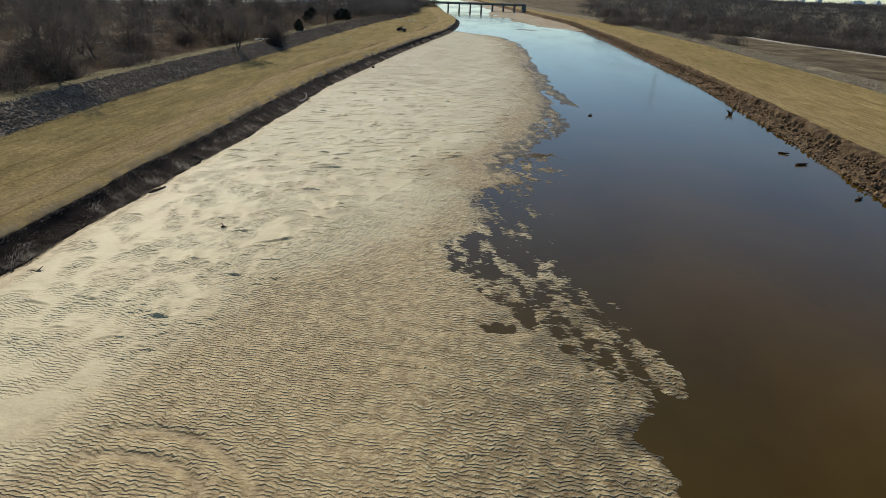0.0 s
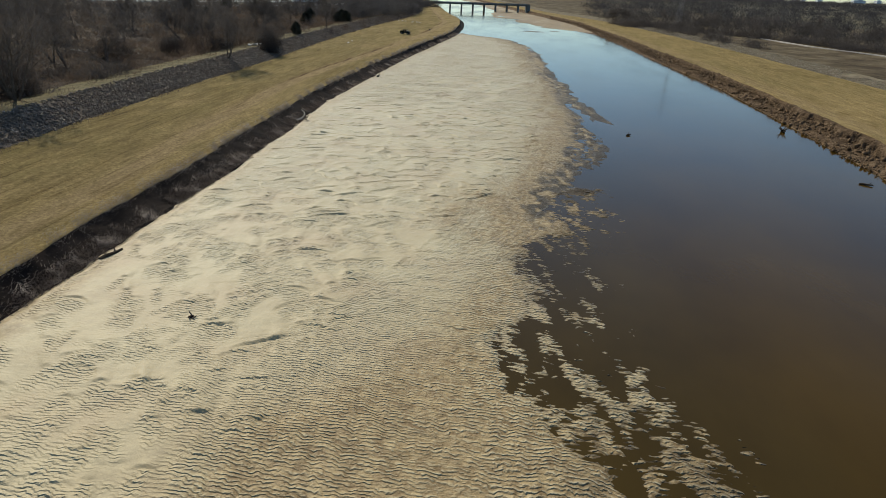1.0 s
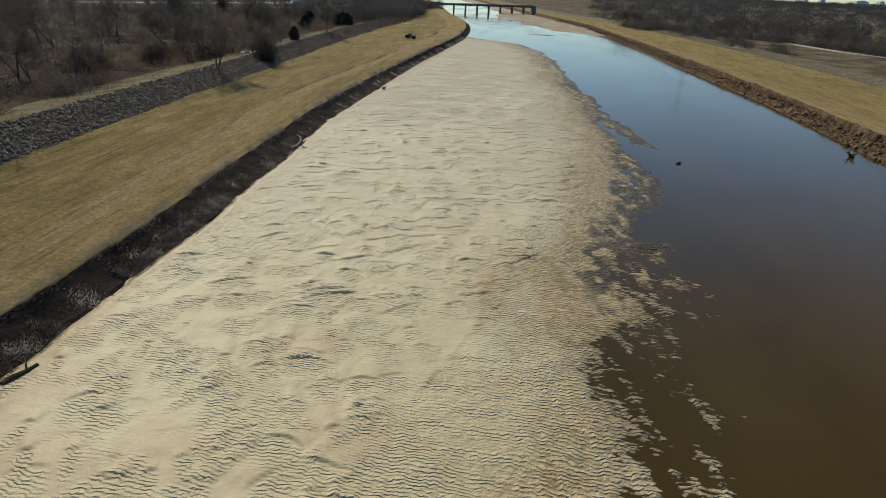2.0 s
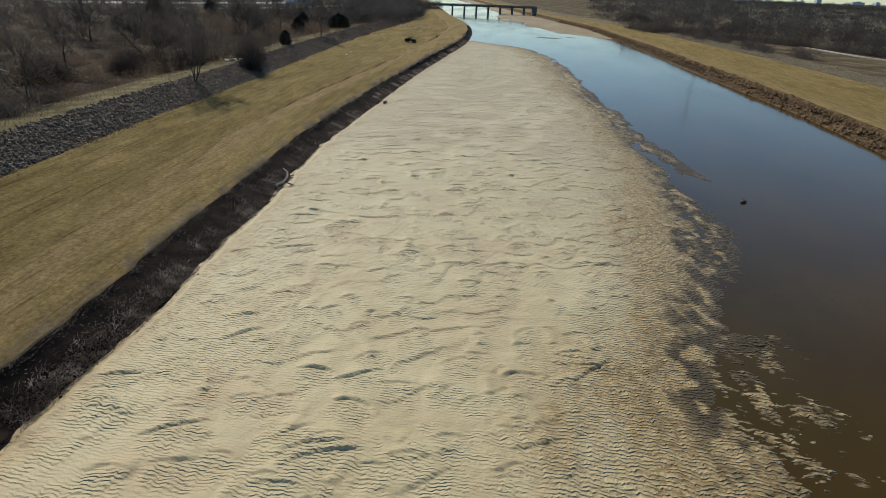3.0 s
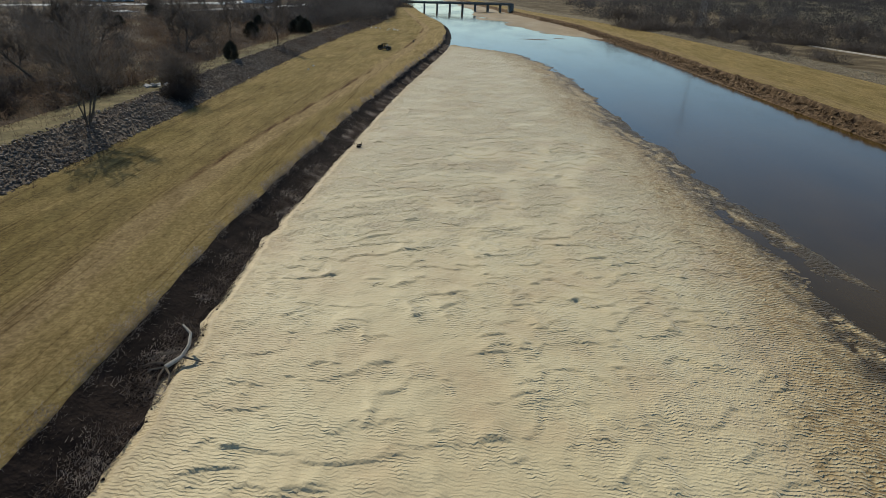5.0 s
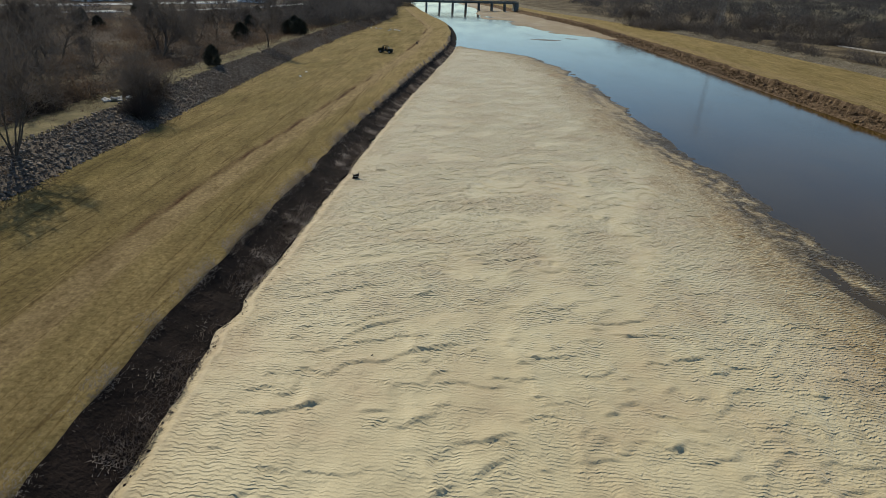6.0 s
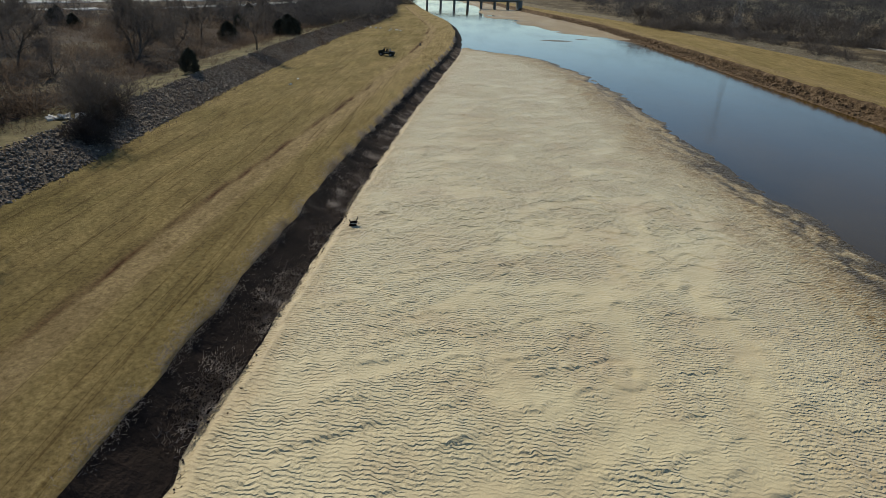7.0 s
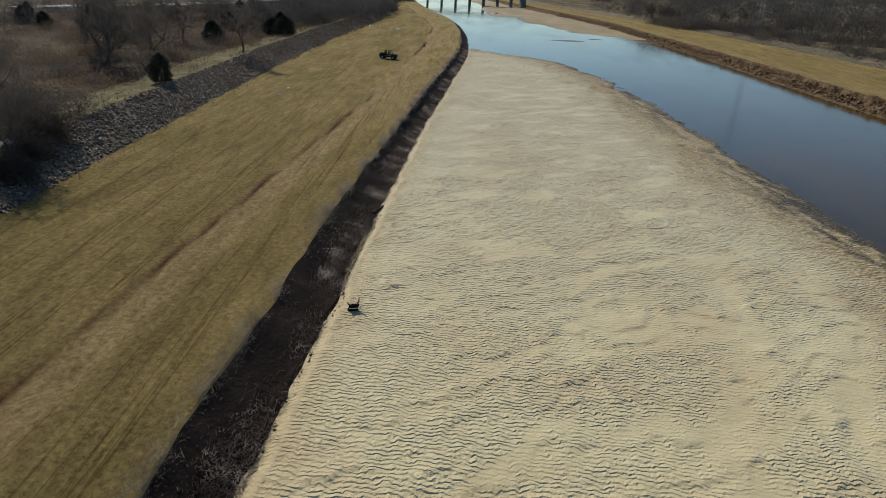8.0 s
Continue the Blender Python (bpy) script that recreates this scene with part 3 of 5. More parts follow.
def water():
    y = np.concatenate([np.arange(-120, 10, 8.0), np.arange(10, 130, 0.6), np.arange(130, 480, 2.0), np.arange(480, 3300, 20)])
    n = 64
    f = np.linspace(0, 1, n)[None, :]
    left = np.where(y < 264, np.maximum(EDGE(y) - 14, FOOT_L(y)), FOOT_L(y) - 0.3)[:, None]
    xs = left * (1 - f) + (FOOT_R(y)[:, None] + 0.5) * f
    ys = np.repeat(y[:, None], n, 1)
    d = xs - EDGE(y)[:, None]
    shallow = step(11, 0, d + 7 * (fbm(xs / 6, ys / 12, 41) - 0.5)) + 0.15 * step(5, 0.5, SHORE_R(y)[:, None] - xs)
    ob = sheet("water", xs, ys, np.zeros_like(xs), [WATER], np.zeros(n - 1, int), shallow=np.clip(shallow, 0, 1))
    return tagged(ob, "calm muddy brown river water reflecting blue sky", "water", kind="structure")


ground()
sandbar()
water()


# ---- helpers for the things ----
def ground_z(x, y):
    y = float(y)
    rip, rr = float(RIP_L(y)), float(RIP_R(y))
    if x < rip:
        return float(np.interp(x, [-3000, -700, rip - 190, rip - 13, rip - 8.5, rip - 4.9, rip], [3, 2.5, 2.2, 2.0, 2.75, 3.0, 1.4]))
    if x > rr:
        return float(np.interp(x, [rr, rr + 4.5, rr + 9, rr + 200, 900, 3000], [2.0, 3.3, 3.1, 5, 22, 90]))
    return 1.25 if x < 0 else 1.95


def mesh_of(name, verts, faces, *mats):
    mesh = bpy.data.meshes.new(name)
    mesh.from_pydata([tuple(v) for v in verts], [], faces)
    for m in mats:
        mesh.materials.append(m)
    mesh.update()
    return mesh


def big_mesh(name, verts, tris, mat):
    """A mesh from arrays of points and triangles."""
    mesh = bpy.data.meshes.new(name)
    n = len(tris)
    mesh.vertices.add(len(verts))
    mesh.vertices.foreach_set("co", np.asarray(verts, np.float32).ravel())
    mesh.loops.add(3 * n)
    mesh.loops.foreach_set("vertex_index", np.asarray(tris, np.int32).ravel())
    mesh.polygons.add(n)
    mesh.polygons.foreach_set("loop_start", np.arange(0, 3 * n, 3, dtype=np.int32))
    mesh.materials.append(mat)
    mesh.update(calc_edges=True)
    return mesh


def part(name, bm, mat, parent, label=""):
    mesh = bpy.data.meshes.new(name)
    bm.to_mesh(mesh)
    bm.free()
    mesh.materials.append(mat)
    ob = new(name, mesh)
    ob.parent = parent
    return tagged(ob, label)


def part_mesh(name, mesh, parent, label=""):
    ob = new(name, mesh)
    ob.parent = parent
    return tagged(ob, label)


def box(bm, size, at, bevel=0.0, turn=0.0):
    made = bmesh.ops.create_cube(bm, size=1, matrix=pose(*at, 0, 0, turn) @ Matrix.Diagonal((*size, 1)))
    if bevel:
        edges = list({e for v in made["verts"] for e in v.link_edges})
        bmesh.ops.bevel(bm, geom=edges, offset=bevel, segments=2, affect="EDGES", profile=0.5)


def rod(bm, a, b, r0, r1=None, sides=6):
    a, b = Vector(a), Vector(b)
    d = b - a
    m = Matrix.Translation((a + b) / 2) @ d.to_track_quat("Z", "Y").to_matrix().to_4x4()
    bmesh.ops.create_cone(bm, cap_ends=True, segments=sides, radius1=r0, radius2=r0 if r1 is None else r1, depth=d.length, matrix=m)


def slivers(roots, ways, lengths, widths, rng):
    """Thin upright triangles: twigs and stems."""
    roots, ways = np.asarray(roots, float), np.asarray(ways, float)
    ways = ways / np.linalg.norm(ways, axis=1)[:, None]
    side = np.cross(ways, rng.normal(size=ways.shape))
    side = side / np.linalg.norm(side, axis=1)[:, None]
    w = np.asarray(widths)[:, None] * side * 0.5
    tips = roots + ways * np.asarray(lengths)[:, None]
    verts = np.stack([roots - w, roots + w, tips], 1).reshape(-1, 3)
    return verts, np.arange(len(verts)).reshape(-1, 3)


def see_through(m, share=0.5):
    """Thin dry leaves and stems that let part of the sun through."""
    t = m.node_tree
    b = t.nodes["Principled BSDF"]
    tr = t.nodes.new("ShaderNodeBsdfTranslucent")
    t.links.new(b.inputs["Base Color"].links[0].from_socket, tr.inputs["Color"])
    mix = t.nodes.new("ShaderNodeMixShader")
    mix.inputs[0].default_value = share
    t.links.new(b.outputs[0], mix.inputs[1])
    t.links.new(tr.outputs[0], mix.inputs[2])
    t.links.new(mix.outputs[0], t.nodes["Material Output"].inputs["Surface"])
    return m


BARK = grained("grey_brown_bark", [(0.3, (0.065, 0.052, 0.042)), (0.7, (0.13, 0.108, 0.088))], 1.5, fine=12, bump_by=(0.6, 0.03))
TWIG = see_through(grained("bare_twigs", [(0.3, (0.074, 0.062, 0.054)), (0.7, (0.142, 0.122, 0.107))], 0.15, fine=3, bump_by=(0.2, 0.02)), 0.3)
DARKTWIG = see_through(grained("dark_dense_twigs", [(0.3, (0.045, 0.036, 0.031)), (0.7, (0.088, 0.072, 0.062))], 0.15, fine=3, bump_by=(0.2, 0.02)), 0.2)
# greyed twigs: distance haze is put into the colour of the far woods
HAZE = see_through(grained("hazy_wood_twigs", [(0.34, (0.040, 0.037, 0.037)), (0.5, (0.064, 0.060, 0.060)), (0.66, (0.100, 0.094, 0.092))], 0.06, fine=0.3, bump_by=(0.2, 0.02)), 0.5)
RUST = see_through(grained("rusty_brush_stems", [(0.3, (0.075, 0.057, 0.045)), (0.5, (0.115, 0.082, 0.060)), (0.7, (0.155, 0.125, 0.098))], 0.2, fine=3, bump_by=(0.2, 0.02)))
CEDAR = grained("cedar_foliage", [(0.3, (0.042, 0.041, 0.030)), (0.7, (0.082, 0.078, 0.055))], 0.8, fine=6, bump_by=(0.4, 0.05))
STONE = grained("riprap_stone", [(0.3, (0.110, 0.088, 0.070)), (0.55, (0.180, 0.146, 0.117)), (0.70, (0.32, 0.27, 0.22))], 1.6, fine=9, bump_by=(0.6, 0.05))
PALESTONE = grained("pale_riprap_stone", [(0.3, (0.17, 0.142, 0.104)), (0.7, (0.33, 0.285, 0.215))], 0.7, fine=7, bump_by=(0.6, 0.05))
CLOD = grained("bank_clods", [(0.3, (0.06, 0.037, 0.02)), (0.7, (0.20, 0.135, 0.080))], 0.8, fine=6, bump_by=(0.6, 0.06))
STRAW = see_through(grained("pale_dead_weeds", [(0.3, (0.15, 0.125, 0.108)), (0.7, (0.36, 0.315, 0.28))], 0.6, fine=6, bump_by=(0.3, 0.02)))
GREYBRUSH = see_through(grained("grey_bank_brush", [(0.3, (0.052, 0.042, 0.037)), (0.5, (0.12, 0.098, 0.086)), (0.68, (0.38, 0.33, 0.295))], 0.6, fine=6, bump_by=(0.3, 0.02)))
GRASS = see_through(grained("dry_grass_blades", [(0.3, (0.15, 0.09, 0.025)), (0.7, (0.26, 0.175, 0.06))], 0.3, fine=5, bump_by=(0.3, 0.02)))
WETWOOD = grained("waterlogged_wood", [(0.3, (0.030, 0.022, 0.015)), (0.7, (0.075, 0.056, 0.038))], 2.0, fine=14, bump_by=(0.7, 0.03))
DEADWOOD = grained("weathered_driftwood", [(0.3, (0.09, 0.07, 0.05)), (0.7, (0.19, 0.155, 0.12))], 2.0, fine=14, bump_by=(0.7, 0.03))
BLEACHED = grained("bleached_driftwood", [(0.3, (0.30, 0.26, 0.21)), (0.7, (0.48, 0.43, 0.36))], 2.0, fine=14, bump_by=(0.6, 0.03))
CONCRETE = grained("bridge_concrete", [(0.3, (0.10, 0.115, 0.115)), (0.7, (0.17, 0.185, 0.18))], 0.25, fine=2.5, bump_by=(0.4, 0.04))
STEEL = grained("galvanised_steel", [(0.3, (0.17, 0.17, 0.17)), (0.7, (0.26, 0.26, 0.26))], 1.0, fine=8, rough=0.5, bump_by=(0.2, 0.01))
PLASTIC = grained("white_plastic_litter", [(0.3, (0.62, 0.62, 0.60)), (0.7, (0.80, 0.80, 0.78))], 2.0, fine=12, rough=0.5, bump_by=(0.3, 0.02))
SLAB = grained("broken_concrete", [(0.3, (0.42, 0.40, 0.37)), (0.7, (0.62, 0.60, 0.56))], 1.2, fine=9, bump_by=(0.5, 0.03))
GRAVEL = grained("pale_gravel", [(0.3, (0.30, 0.27, 0.23)), (0.7, (0.42, 0.39, 0.34))], 0.3, fine=4, bump_by=(0.5, 0.04))
ASPHALT = grained("worn_asphalt", [(0.3, (0.34, 0.34, 0.33)), (0.7, (0.46, 0.46, 0.45))], 0.05, fine=1.5, bump_by=(0.2, 0.02))
PAINT = grained("dark_olive_paint", [(0.3, (0.014, 0.016, 0.011)), (0.7, (0.028, 0.030, 0.020))], 2.0, fine=15, rough=0.45, bump_by=(0.1, 0.005))
RUBBER = grained("tyre_rubber", [(0.3, (0.010, 0.010, 0.010)), (0.7, (0.022, 0.021, 0.020))], 3.0, fine=20, rough=0.85, bump_by=(0.4, 0.01))
GREYMETAL = grained("grey_metal", [(0.3, (0.20, 0.20, 0.20)), (0.7, (0.32, 0.32, 0.32))], 3.0, fine=20, rough=0.4, bump_by=(0.1, 0.005))
# skyline walls and windows: distance haze is painted in as pale blue-grey colour
TOWERGLASS = grained("hazy_blue_cladding", [(0.3, (0.78, 0.82, 0.86)), (0.7, (0.84, 0.87, 0.90))], 0.02, fine=0.2, rough=0.35, bump_by=(0.05, 0.05))
TOWERSTONE = grained("hazy_grey_cladding", [(0.3, (0.34, 0.37, 0.40)), (0.7, (0.44, 0.47, 0.50))], 0.02, fine=0.2, rough=0.8, bump_by=(0.05, 0.05))
WINDOWHAZE = grained("hazy_window_glass", [(0.3, (0.55, 0.62, 0.68)), (0.7, (0.62, 0.68, 0.74))], 0.05, fine=0.5, rough=0.2, bump_by=(0.05, 0.02))
ROOFWHITE = grained("white_metal_sheet", [(0.3, (0.55, 0.58, 0.60)), (0.7, (0.72, 0.74, 0.75))], 0.1, fine=1.5, rough=0.5, bump_by=(0.1, 0.02))


# ---- trees ----
def bare_tree_meshes(seed, stems=1, height=8.0, twigs=800, twig_width=0.045):
    rng = np.random.default_rng(seed)
    verts, faces, tips = [], [], []

    def tube(a, b, r0, r1, sides):
        d = (b - a) / max(np.linalg.norm(b - a), 1e-6)
        u = np.cross(d, (0.3, 0.9, 0.2))
        u /= np.linalg.norm(u)
        v = np.cross(d, u)
        k = len(verts)
        for c, r in ((a, r0), (b, r1)):
            for i in range(sides):
                w = 2 * math.pi * i / sides
                verts.append(c + r * (math.cos(w) * u + math.sin(w) * v))
        for i in range(sides):
            j = (i + 1) % sides
            faces.append((k + i, k + j, k + sides + j, k + sides + i))

    def branch(p, d, length, r, level):
        segments = 4 if level == 0 else 3 if level == 1 else 2
        q, way = p, d
        for i in range(segments):
            way = way + rng.normal(size=3) * (0.10 if level == 0 else 0.20) + np.array((0, 0, 0.06 if level else 0.02))
            way /= np.linalg.norm(way)
            e = q + way * length / segments
            tube(q, e, r * (1 - 0.7 * i / segments), r * (1 - 0.7 * (i + 1) / segments), 5 if level == 0 else 3)
            q = e
            if level < 2 and (i > 0 or level > 0):
                for _ in range(2):
                    side = rng.normal(size=3)
                    side -= way * side.dot(way)
                    side /= np.linalg.norm(side)
                    child = way * 0.62 + side * 0.85 + np.array((0, 0, 0.25))
                    branch(q, child / np.linalg.norm(child), length * rng.uniform(0.42, 0.66), r * (1 - 0.6 * (i + 1) / segments) * 0.6, level + 1)
            if level >= 2:
                tips.append((q, way))
        if level < 2:
            tips.append((q, way))

    for s in range(stems):
        lean = rng.normal(size=3) * (0.12 if stems == 1 else 0.42)
        d = np.array((lean[0], lean[1], 1.0))
        base = np.array((rng.normal() * 0.15 * (stems > 1), rng.normal() * 0.15 * (stems > 1), -0.3))
        branch(base, d / np.linalg.norm(d), height * rng.uniform(0.52, 0.68), 0.022 * height / math.sqrt(stems), 0)
    limbs = mesh_of("trunk", verts, faces, BARK)
    pick = rng.integers(0, len(tips), twigs)
    roots = np.array([tips[i][0] for i in pick]) + rng.normal(size=(twigs, 3)) * 0.12
    ways = np.array([tips[i][1] for i in pick]) + rng.normal(size=(twigs, 3)) * 0.55 + np.array((0, 0, 0.2))
    v, f = slivers(roots, ways, rng.uniform(0.6, 1.7, twigs), np.full(twigs, twig_width), rng)
    return limbs, big_mesh("crown", v, f, TWIG)


def shrub_mesh(seed, mat, stems=260, radius=1.6, height=2.0, width=0.05):
    """A rounded, uneven dome of fine twigs on a few bent stems."""
    rng = np.random.default_rng(seed)
    a, e = rng.uniform(0, 2 * math.pi, stems), np.arcsin(rng.uniform(0, 1, stems))
    lobes = 1 + 0.18 * np.sin(3 * a + seed) + 0.14 * np.sin(5 * a + 4 * e + seed) + 0.10 * np.sin(9 * a - 7 * e)
    r = lobes * rng.uniform(0.12, 1, stems) ** 0.45
    out = np.stack([np.cos(a) * np.cos(e), np.sin(a) * np.cos(e), np.sin(e)], 1)
    roots = out * r[:, None] * np.array((radius, radius, height * 0.88)) - np.array((0, 0, 0.05))
    ways = out * 0.5 + np.array((0, 0, 0.35)) + rng.normal(size=(stems, 3)) * 0.6
    v, f = slivers(roots, ways, rng.uniform(0.12, 0.30, stems) * height, rng.uniform(0.6, 1.3, stems) * width, rng)
    k = max(8, stems // 40)
    a, e = rng.uniform(0, 2 * math.pi, k), rng.uniform(0.5, 1.4, k)
    out = np.stack([np.cos(a) * np.cos(e), np.sin(a) * np.cos(e), np.sin(e)], 1)
    v2, f2 = slivers(rng.normal(size=(k, 3)) * np.array((0.25, 0.25, 0)) * radius * 0.4 - np.array((0, 0, 0.1)), out, np.full(k, height * 0.85), np.full(k, width * 2), rng)
    return big_mesh("crown", np.concatenate([v, v2]), np.concatenate([f, f2 + len(v)]), mat)


def cedar_mesh(seed, height=4.5, radius=2.2, sprays=8500):
    rng = np.random.default_rng(seed)
    h = rng.uniform(0.02, 1, sprays) ** 0.9
    shape = np.sin(np.clip(h * 0.92 + 0.10, 0, 1) * math.pi) ** 0.5 * (1.05 - 0.4 * h)
    a = rng.uniform(0, 2 * math.pi, sprays)
    lobes = 1 + 0.20 * np.sin(3 * a + 7 * h) + 0.14 * np.sin(7 * a - 11 * h)
    r = radius * shape * lobes * rng.uniform(0.2, 1.0, sprays) ** 0.6
    roots = np.stack([r * np.cos(a), r * np.sin(a), h * height], 1)
    ways = np.stack([np.cos(a), np.sin(a), np.full(sprays, 0.5)], 1) + rng.normal(size=(sprays, 3)) * 0.5
    v, f = slivers(roots, ways, rng.uniform(0.2, 0.5, sprays), rng.uniform(0.07, 0.15, sprays), rng)
    return big_mesh("crown", v, f, CEDAR)


def tree_thing(name, meshes, label, category, group=""):
    ob = new(name)
    for key, mesh in meshes:
        part_mesh(key, mesh, ob)
    return tagged(ob, label, category, group)


def plant():
    rng = np.random.default_rng(7)
    bare = []
    for k in range(7):
        limbs, crown = bare_tree_meshes(100 + k, stems=(1, 3, 1, 4, 1, 2, 5)[k], height=10.5, twigs=(2500, 2800, 2400, 3000, 2500, 2600, 3200)[k], twig_width=0.036)
        bare.append(tree_thing("bare_tree", [("trunk", limbs), ("crown", crown)], "leafless grey-brown tree with fine twigs in winter brush", "tree", "bare trees along the levee"))
    wood = []
    for k in range(5):
        limbs, crown = bare_tree_meshes(150 + k, stems=(2, 2, 3, 2, 3)[k], height=8.5, twigs=900, twig_width=0.075)
        wood.append(tree_thing("bare_tree", [("trunk", limbs), ("crown", crown)], "leafless grey tree at the edge of a winter wood", "tree", "trees of the far wood"))
    slots = [(-65.5, 76.5, 6, 1.15), (-75.5, 106.0, 3, 0.95), (-64.0, 124.5, 6, 0.95), (-65.5, 146.0, 5, 0.5), (-112.9, 141.6, 0, 1.15), (-107.2, 138.8, 1, 1.05), (-121.9, 141.6, 2, 1.1), (-111.4, 163.9, 4, 1.05), (-104.4, 173.7, 0, 1.05), (-94.9, 162.8, 5, 1.1),
             (-75.4, 141.8, 2, 0.9), (-82.0, 151.8, 3, 0.95), (-88.5, 190.4, 1, 0.9), (-66.2, 148.6, 6, 0.6), (-93.1, 197.3, 0, 0.9), (-90.4, 173.4, 3, 0.6), (-103.7, 225.3, 5, 0.85), (-93.6, 223.6, 4, 0.8),
             (-75.5, 209.5, 2, 0.85), (-148.4, 282.8, 1, 1.0), (-133.8, 294.0, 0, 0.95), (-111.6, 301.5, 4, 0.95)]
    used = set()
    for x, y, k, size in slots:
        m = Matrix.Translation((x, y, ground_z(x, y))) @ pose(0, 0, 0, 0, 0, float(rng.uniform(0, 360)))
        if k not in used:
            used.add(k)
            bare[k].matrix_basis = m
            bare[k].scale = (size, size, size)
        else:
            copy_thing(bare[k], m).scale = (size, size, size)
    woods_x = lambda y: float(np.interp(y, [152, 242, 265, 300, 336, 367, 457], [140, 120, 110, 98, 60, 42, 7]))
    made = 0
    while made < 105:  # the brushland behind the levee
        y = float(rng.uniform(60, 420))
        x = float(RIP_L(y)) - 22 - float(rng.uniform(0, 1)) ** 1.3 * 150
        if vnoise(np.array(x / 30), np.array(y / 30), 61) < 0.42 and y > 190:
            continue
        size = float(rng.uniform(0.6, 1.15)) * (1.0 if y < 200 else 0.8)
        copy_thing(bare[int(rng.integers(0, 7))], Matrix.Translation((x, y, ground_z(x, y))) @ pose(0, 0, 0, 0, 0, float(rng.uniform(0, 360)))).scale = (size, size, size)
        made += 1
    made = 0
    while made < 130:  # the wood across the river
        y = 150 + 270 * float(rng.uniform(0, 1))
        x = woods_x(y) + 2 + float(rng.uniform(0, 1)) ** 1.5 * 90
        size = float(rng.uniform(0.65, 1.1))
        m = Matrix.Translation((x, y, ground_z(x, y))) @ pose(0, 0, 0, 0, 0, float(rng.uniform(0, 360)))
        ob = wood[made] if made < 5 else copy_thing(wood[int(rng.integers(0, 5))], m)
        ob.matrix_basis = m
        ob.scale = (size * 1.15, size * 1.15, size)
        made += 1
    shrubs = [tree_thing("shrub", [("crown", shrub_mesh(200 + k, (TWIG, RUST, RUST, TWIG)[k], stems=620, radius=1.9, height=2.0, width=0.045))], ("grey", "rusty brown", "rusty brown", "grey")[k] + " leafless shrub of thin stems in the brush", "shrub", "shrubs in the brush") for k in range(4)]
    made = 0
    for k in range(330):
        if k < 190:
            y = float(rng.uniform(55, 330))
            x = float(RIP_L(y)) - 15 - float(rng.uniform(0, 1)) ** 1.6 * 75
        else:
            y = float(rng.uniform(195, 390))
            x = woods_x(y) - 4 + float(rng.normal()) * 2.5
        m = Matrix.Translation((x, y, ground_z(x, y))) @ pose(0, 0, 0, 0, 0, float(rng.uniform(0, 360)))
        size = float(rng.uniform(0.6, 1.5)) if k < 190 else float(rng.uniform(1.1, 2.5))
        if 4 <= k < 12:
            x, y, size = ((-72.6, 155.0, 2.0), (-76.2, 151.1, 2.2), (-70.9, 159.8, 1.5), (-68.2, 80.9, 1.8), (-82.3, 115.6, 1.9), (-69.7, 96.8, 1.6), (-65.5, 69.4, 1.7), (-76.3, 136.9, 1.9))[k - 4]
            m = Matrix.Translation((x, y, ground_z(x, y))) @ pose(0, 0, 0, 0, 0, 50 * k)
        ob = shrubs[k] if k < 4 else copy_thing(shrubs[int(rng.integers(0, 4)) if k < 190 else 3 * (k % 2)], m)
        ob.matrix_basis = m
        ob.scale = (size * 1.15, size * 1.15, size)
    # a row of bushes along the crest of the far levee
    for k in range(16):
        y = 248 + 88 * k / 15
        x = 65.5 - 18 * k / 15 + float(rng.normal()) * 1.5
        size = float(rng.uniform(1.2, 2.1))
        ob = copy_thing(shrubs[3 * (k % 2)], Matrix.Translation((x, y, ground_z(x, y))) @ pose(0, 0, 0, 0, 0, 67 * k))
        ob.scale = (size * 1.15, size * 1.15, size)
    # a dense dark bush that overhangs the riprap
    for x, y, size, turn in ((-64.6, 143.6, 0.62, 0), (-66.2, 147.4, 0.55, 170), (-68.2, 151.5, 0.8, 130), (-69.4, 80.0, 1.0, 40), (-74.9, 84.4, 1.1, 200), (-71.5, 73.8, 0.9, 90), (-80.5, 89.3, 1.2, 300), (-75.5, 142.4, 0.8, 20), (-83.1, 117.3, 1.0, 250), (-78.5, 128.9, 0.8, 70)):
        bush = copy_thing(bush, pose(0, 0, 0)) if turn else tree_thing("dense_bush", [("crown", shrub_mesh(241, DARKTWIG, stems=4600, radius=3.2, height=4.2, width=0.05))], "dense dark leafless bush beside the riprap", "bush", "dense bushes on the levee")
        bush.matrix_basis = pose(x, y, ground_z(x, y) - 0.4, 0, 0, turn)
        bush.scale = (1.1 * size, 1.1 * size, 0.95 * size)
    cedars = [tree_thing("cedar", [("crown", cedar_mesh(300 + k)), ("trunk", mesh_of("trunk", [(0.1, 0, -0.2), (-0.05, 0.09, -0.2), (-0.05, -0.09, -0.2), (0, 0, 1.5)], [(0, 1, 3), (1, 2, 3), (2, 0, 3)], BARK))],
                         "dark green evergreen cedar with dense rounded crown", "tree", "cedars in the brush") for k in range(3)]
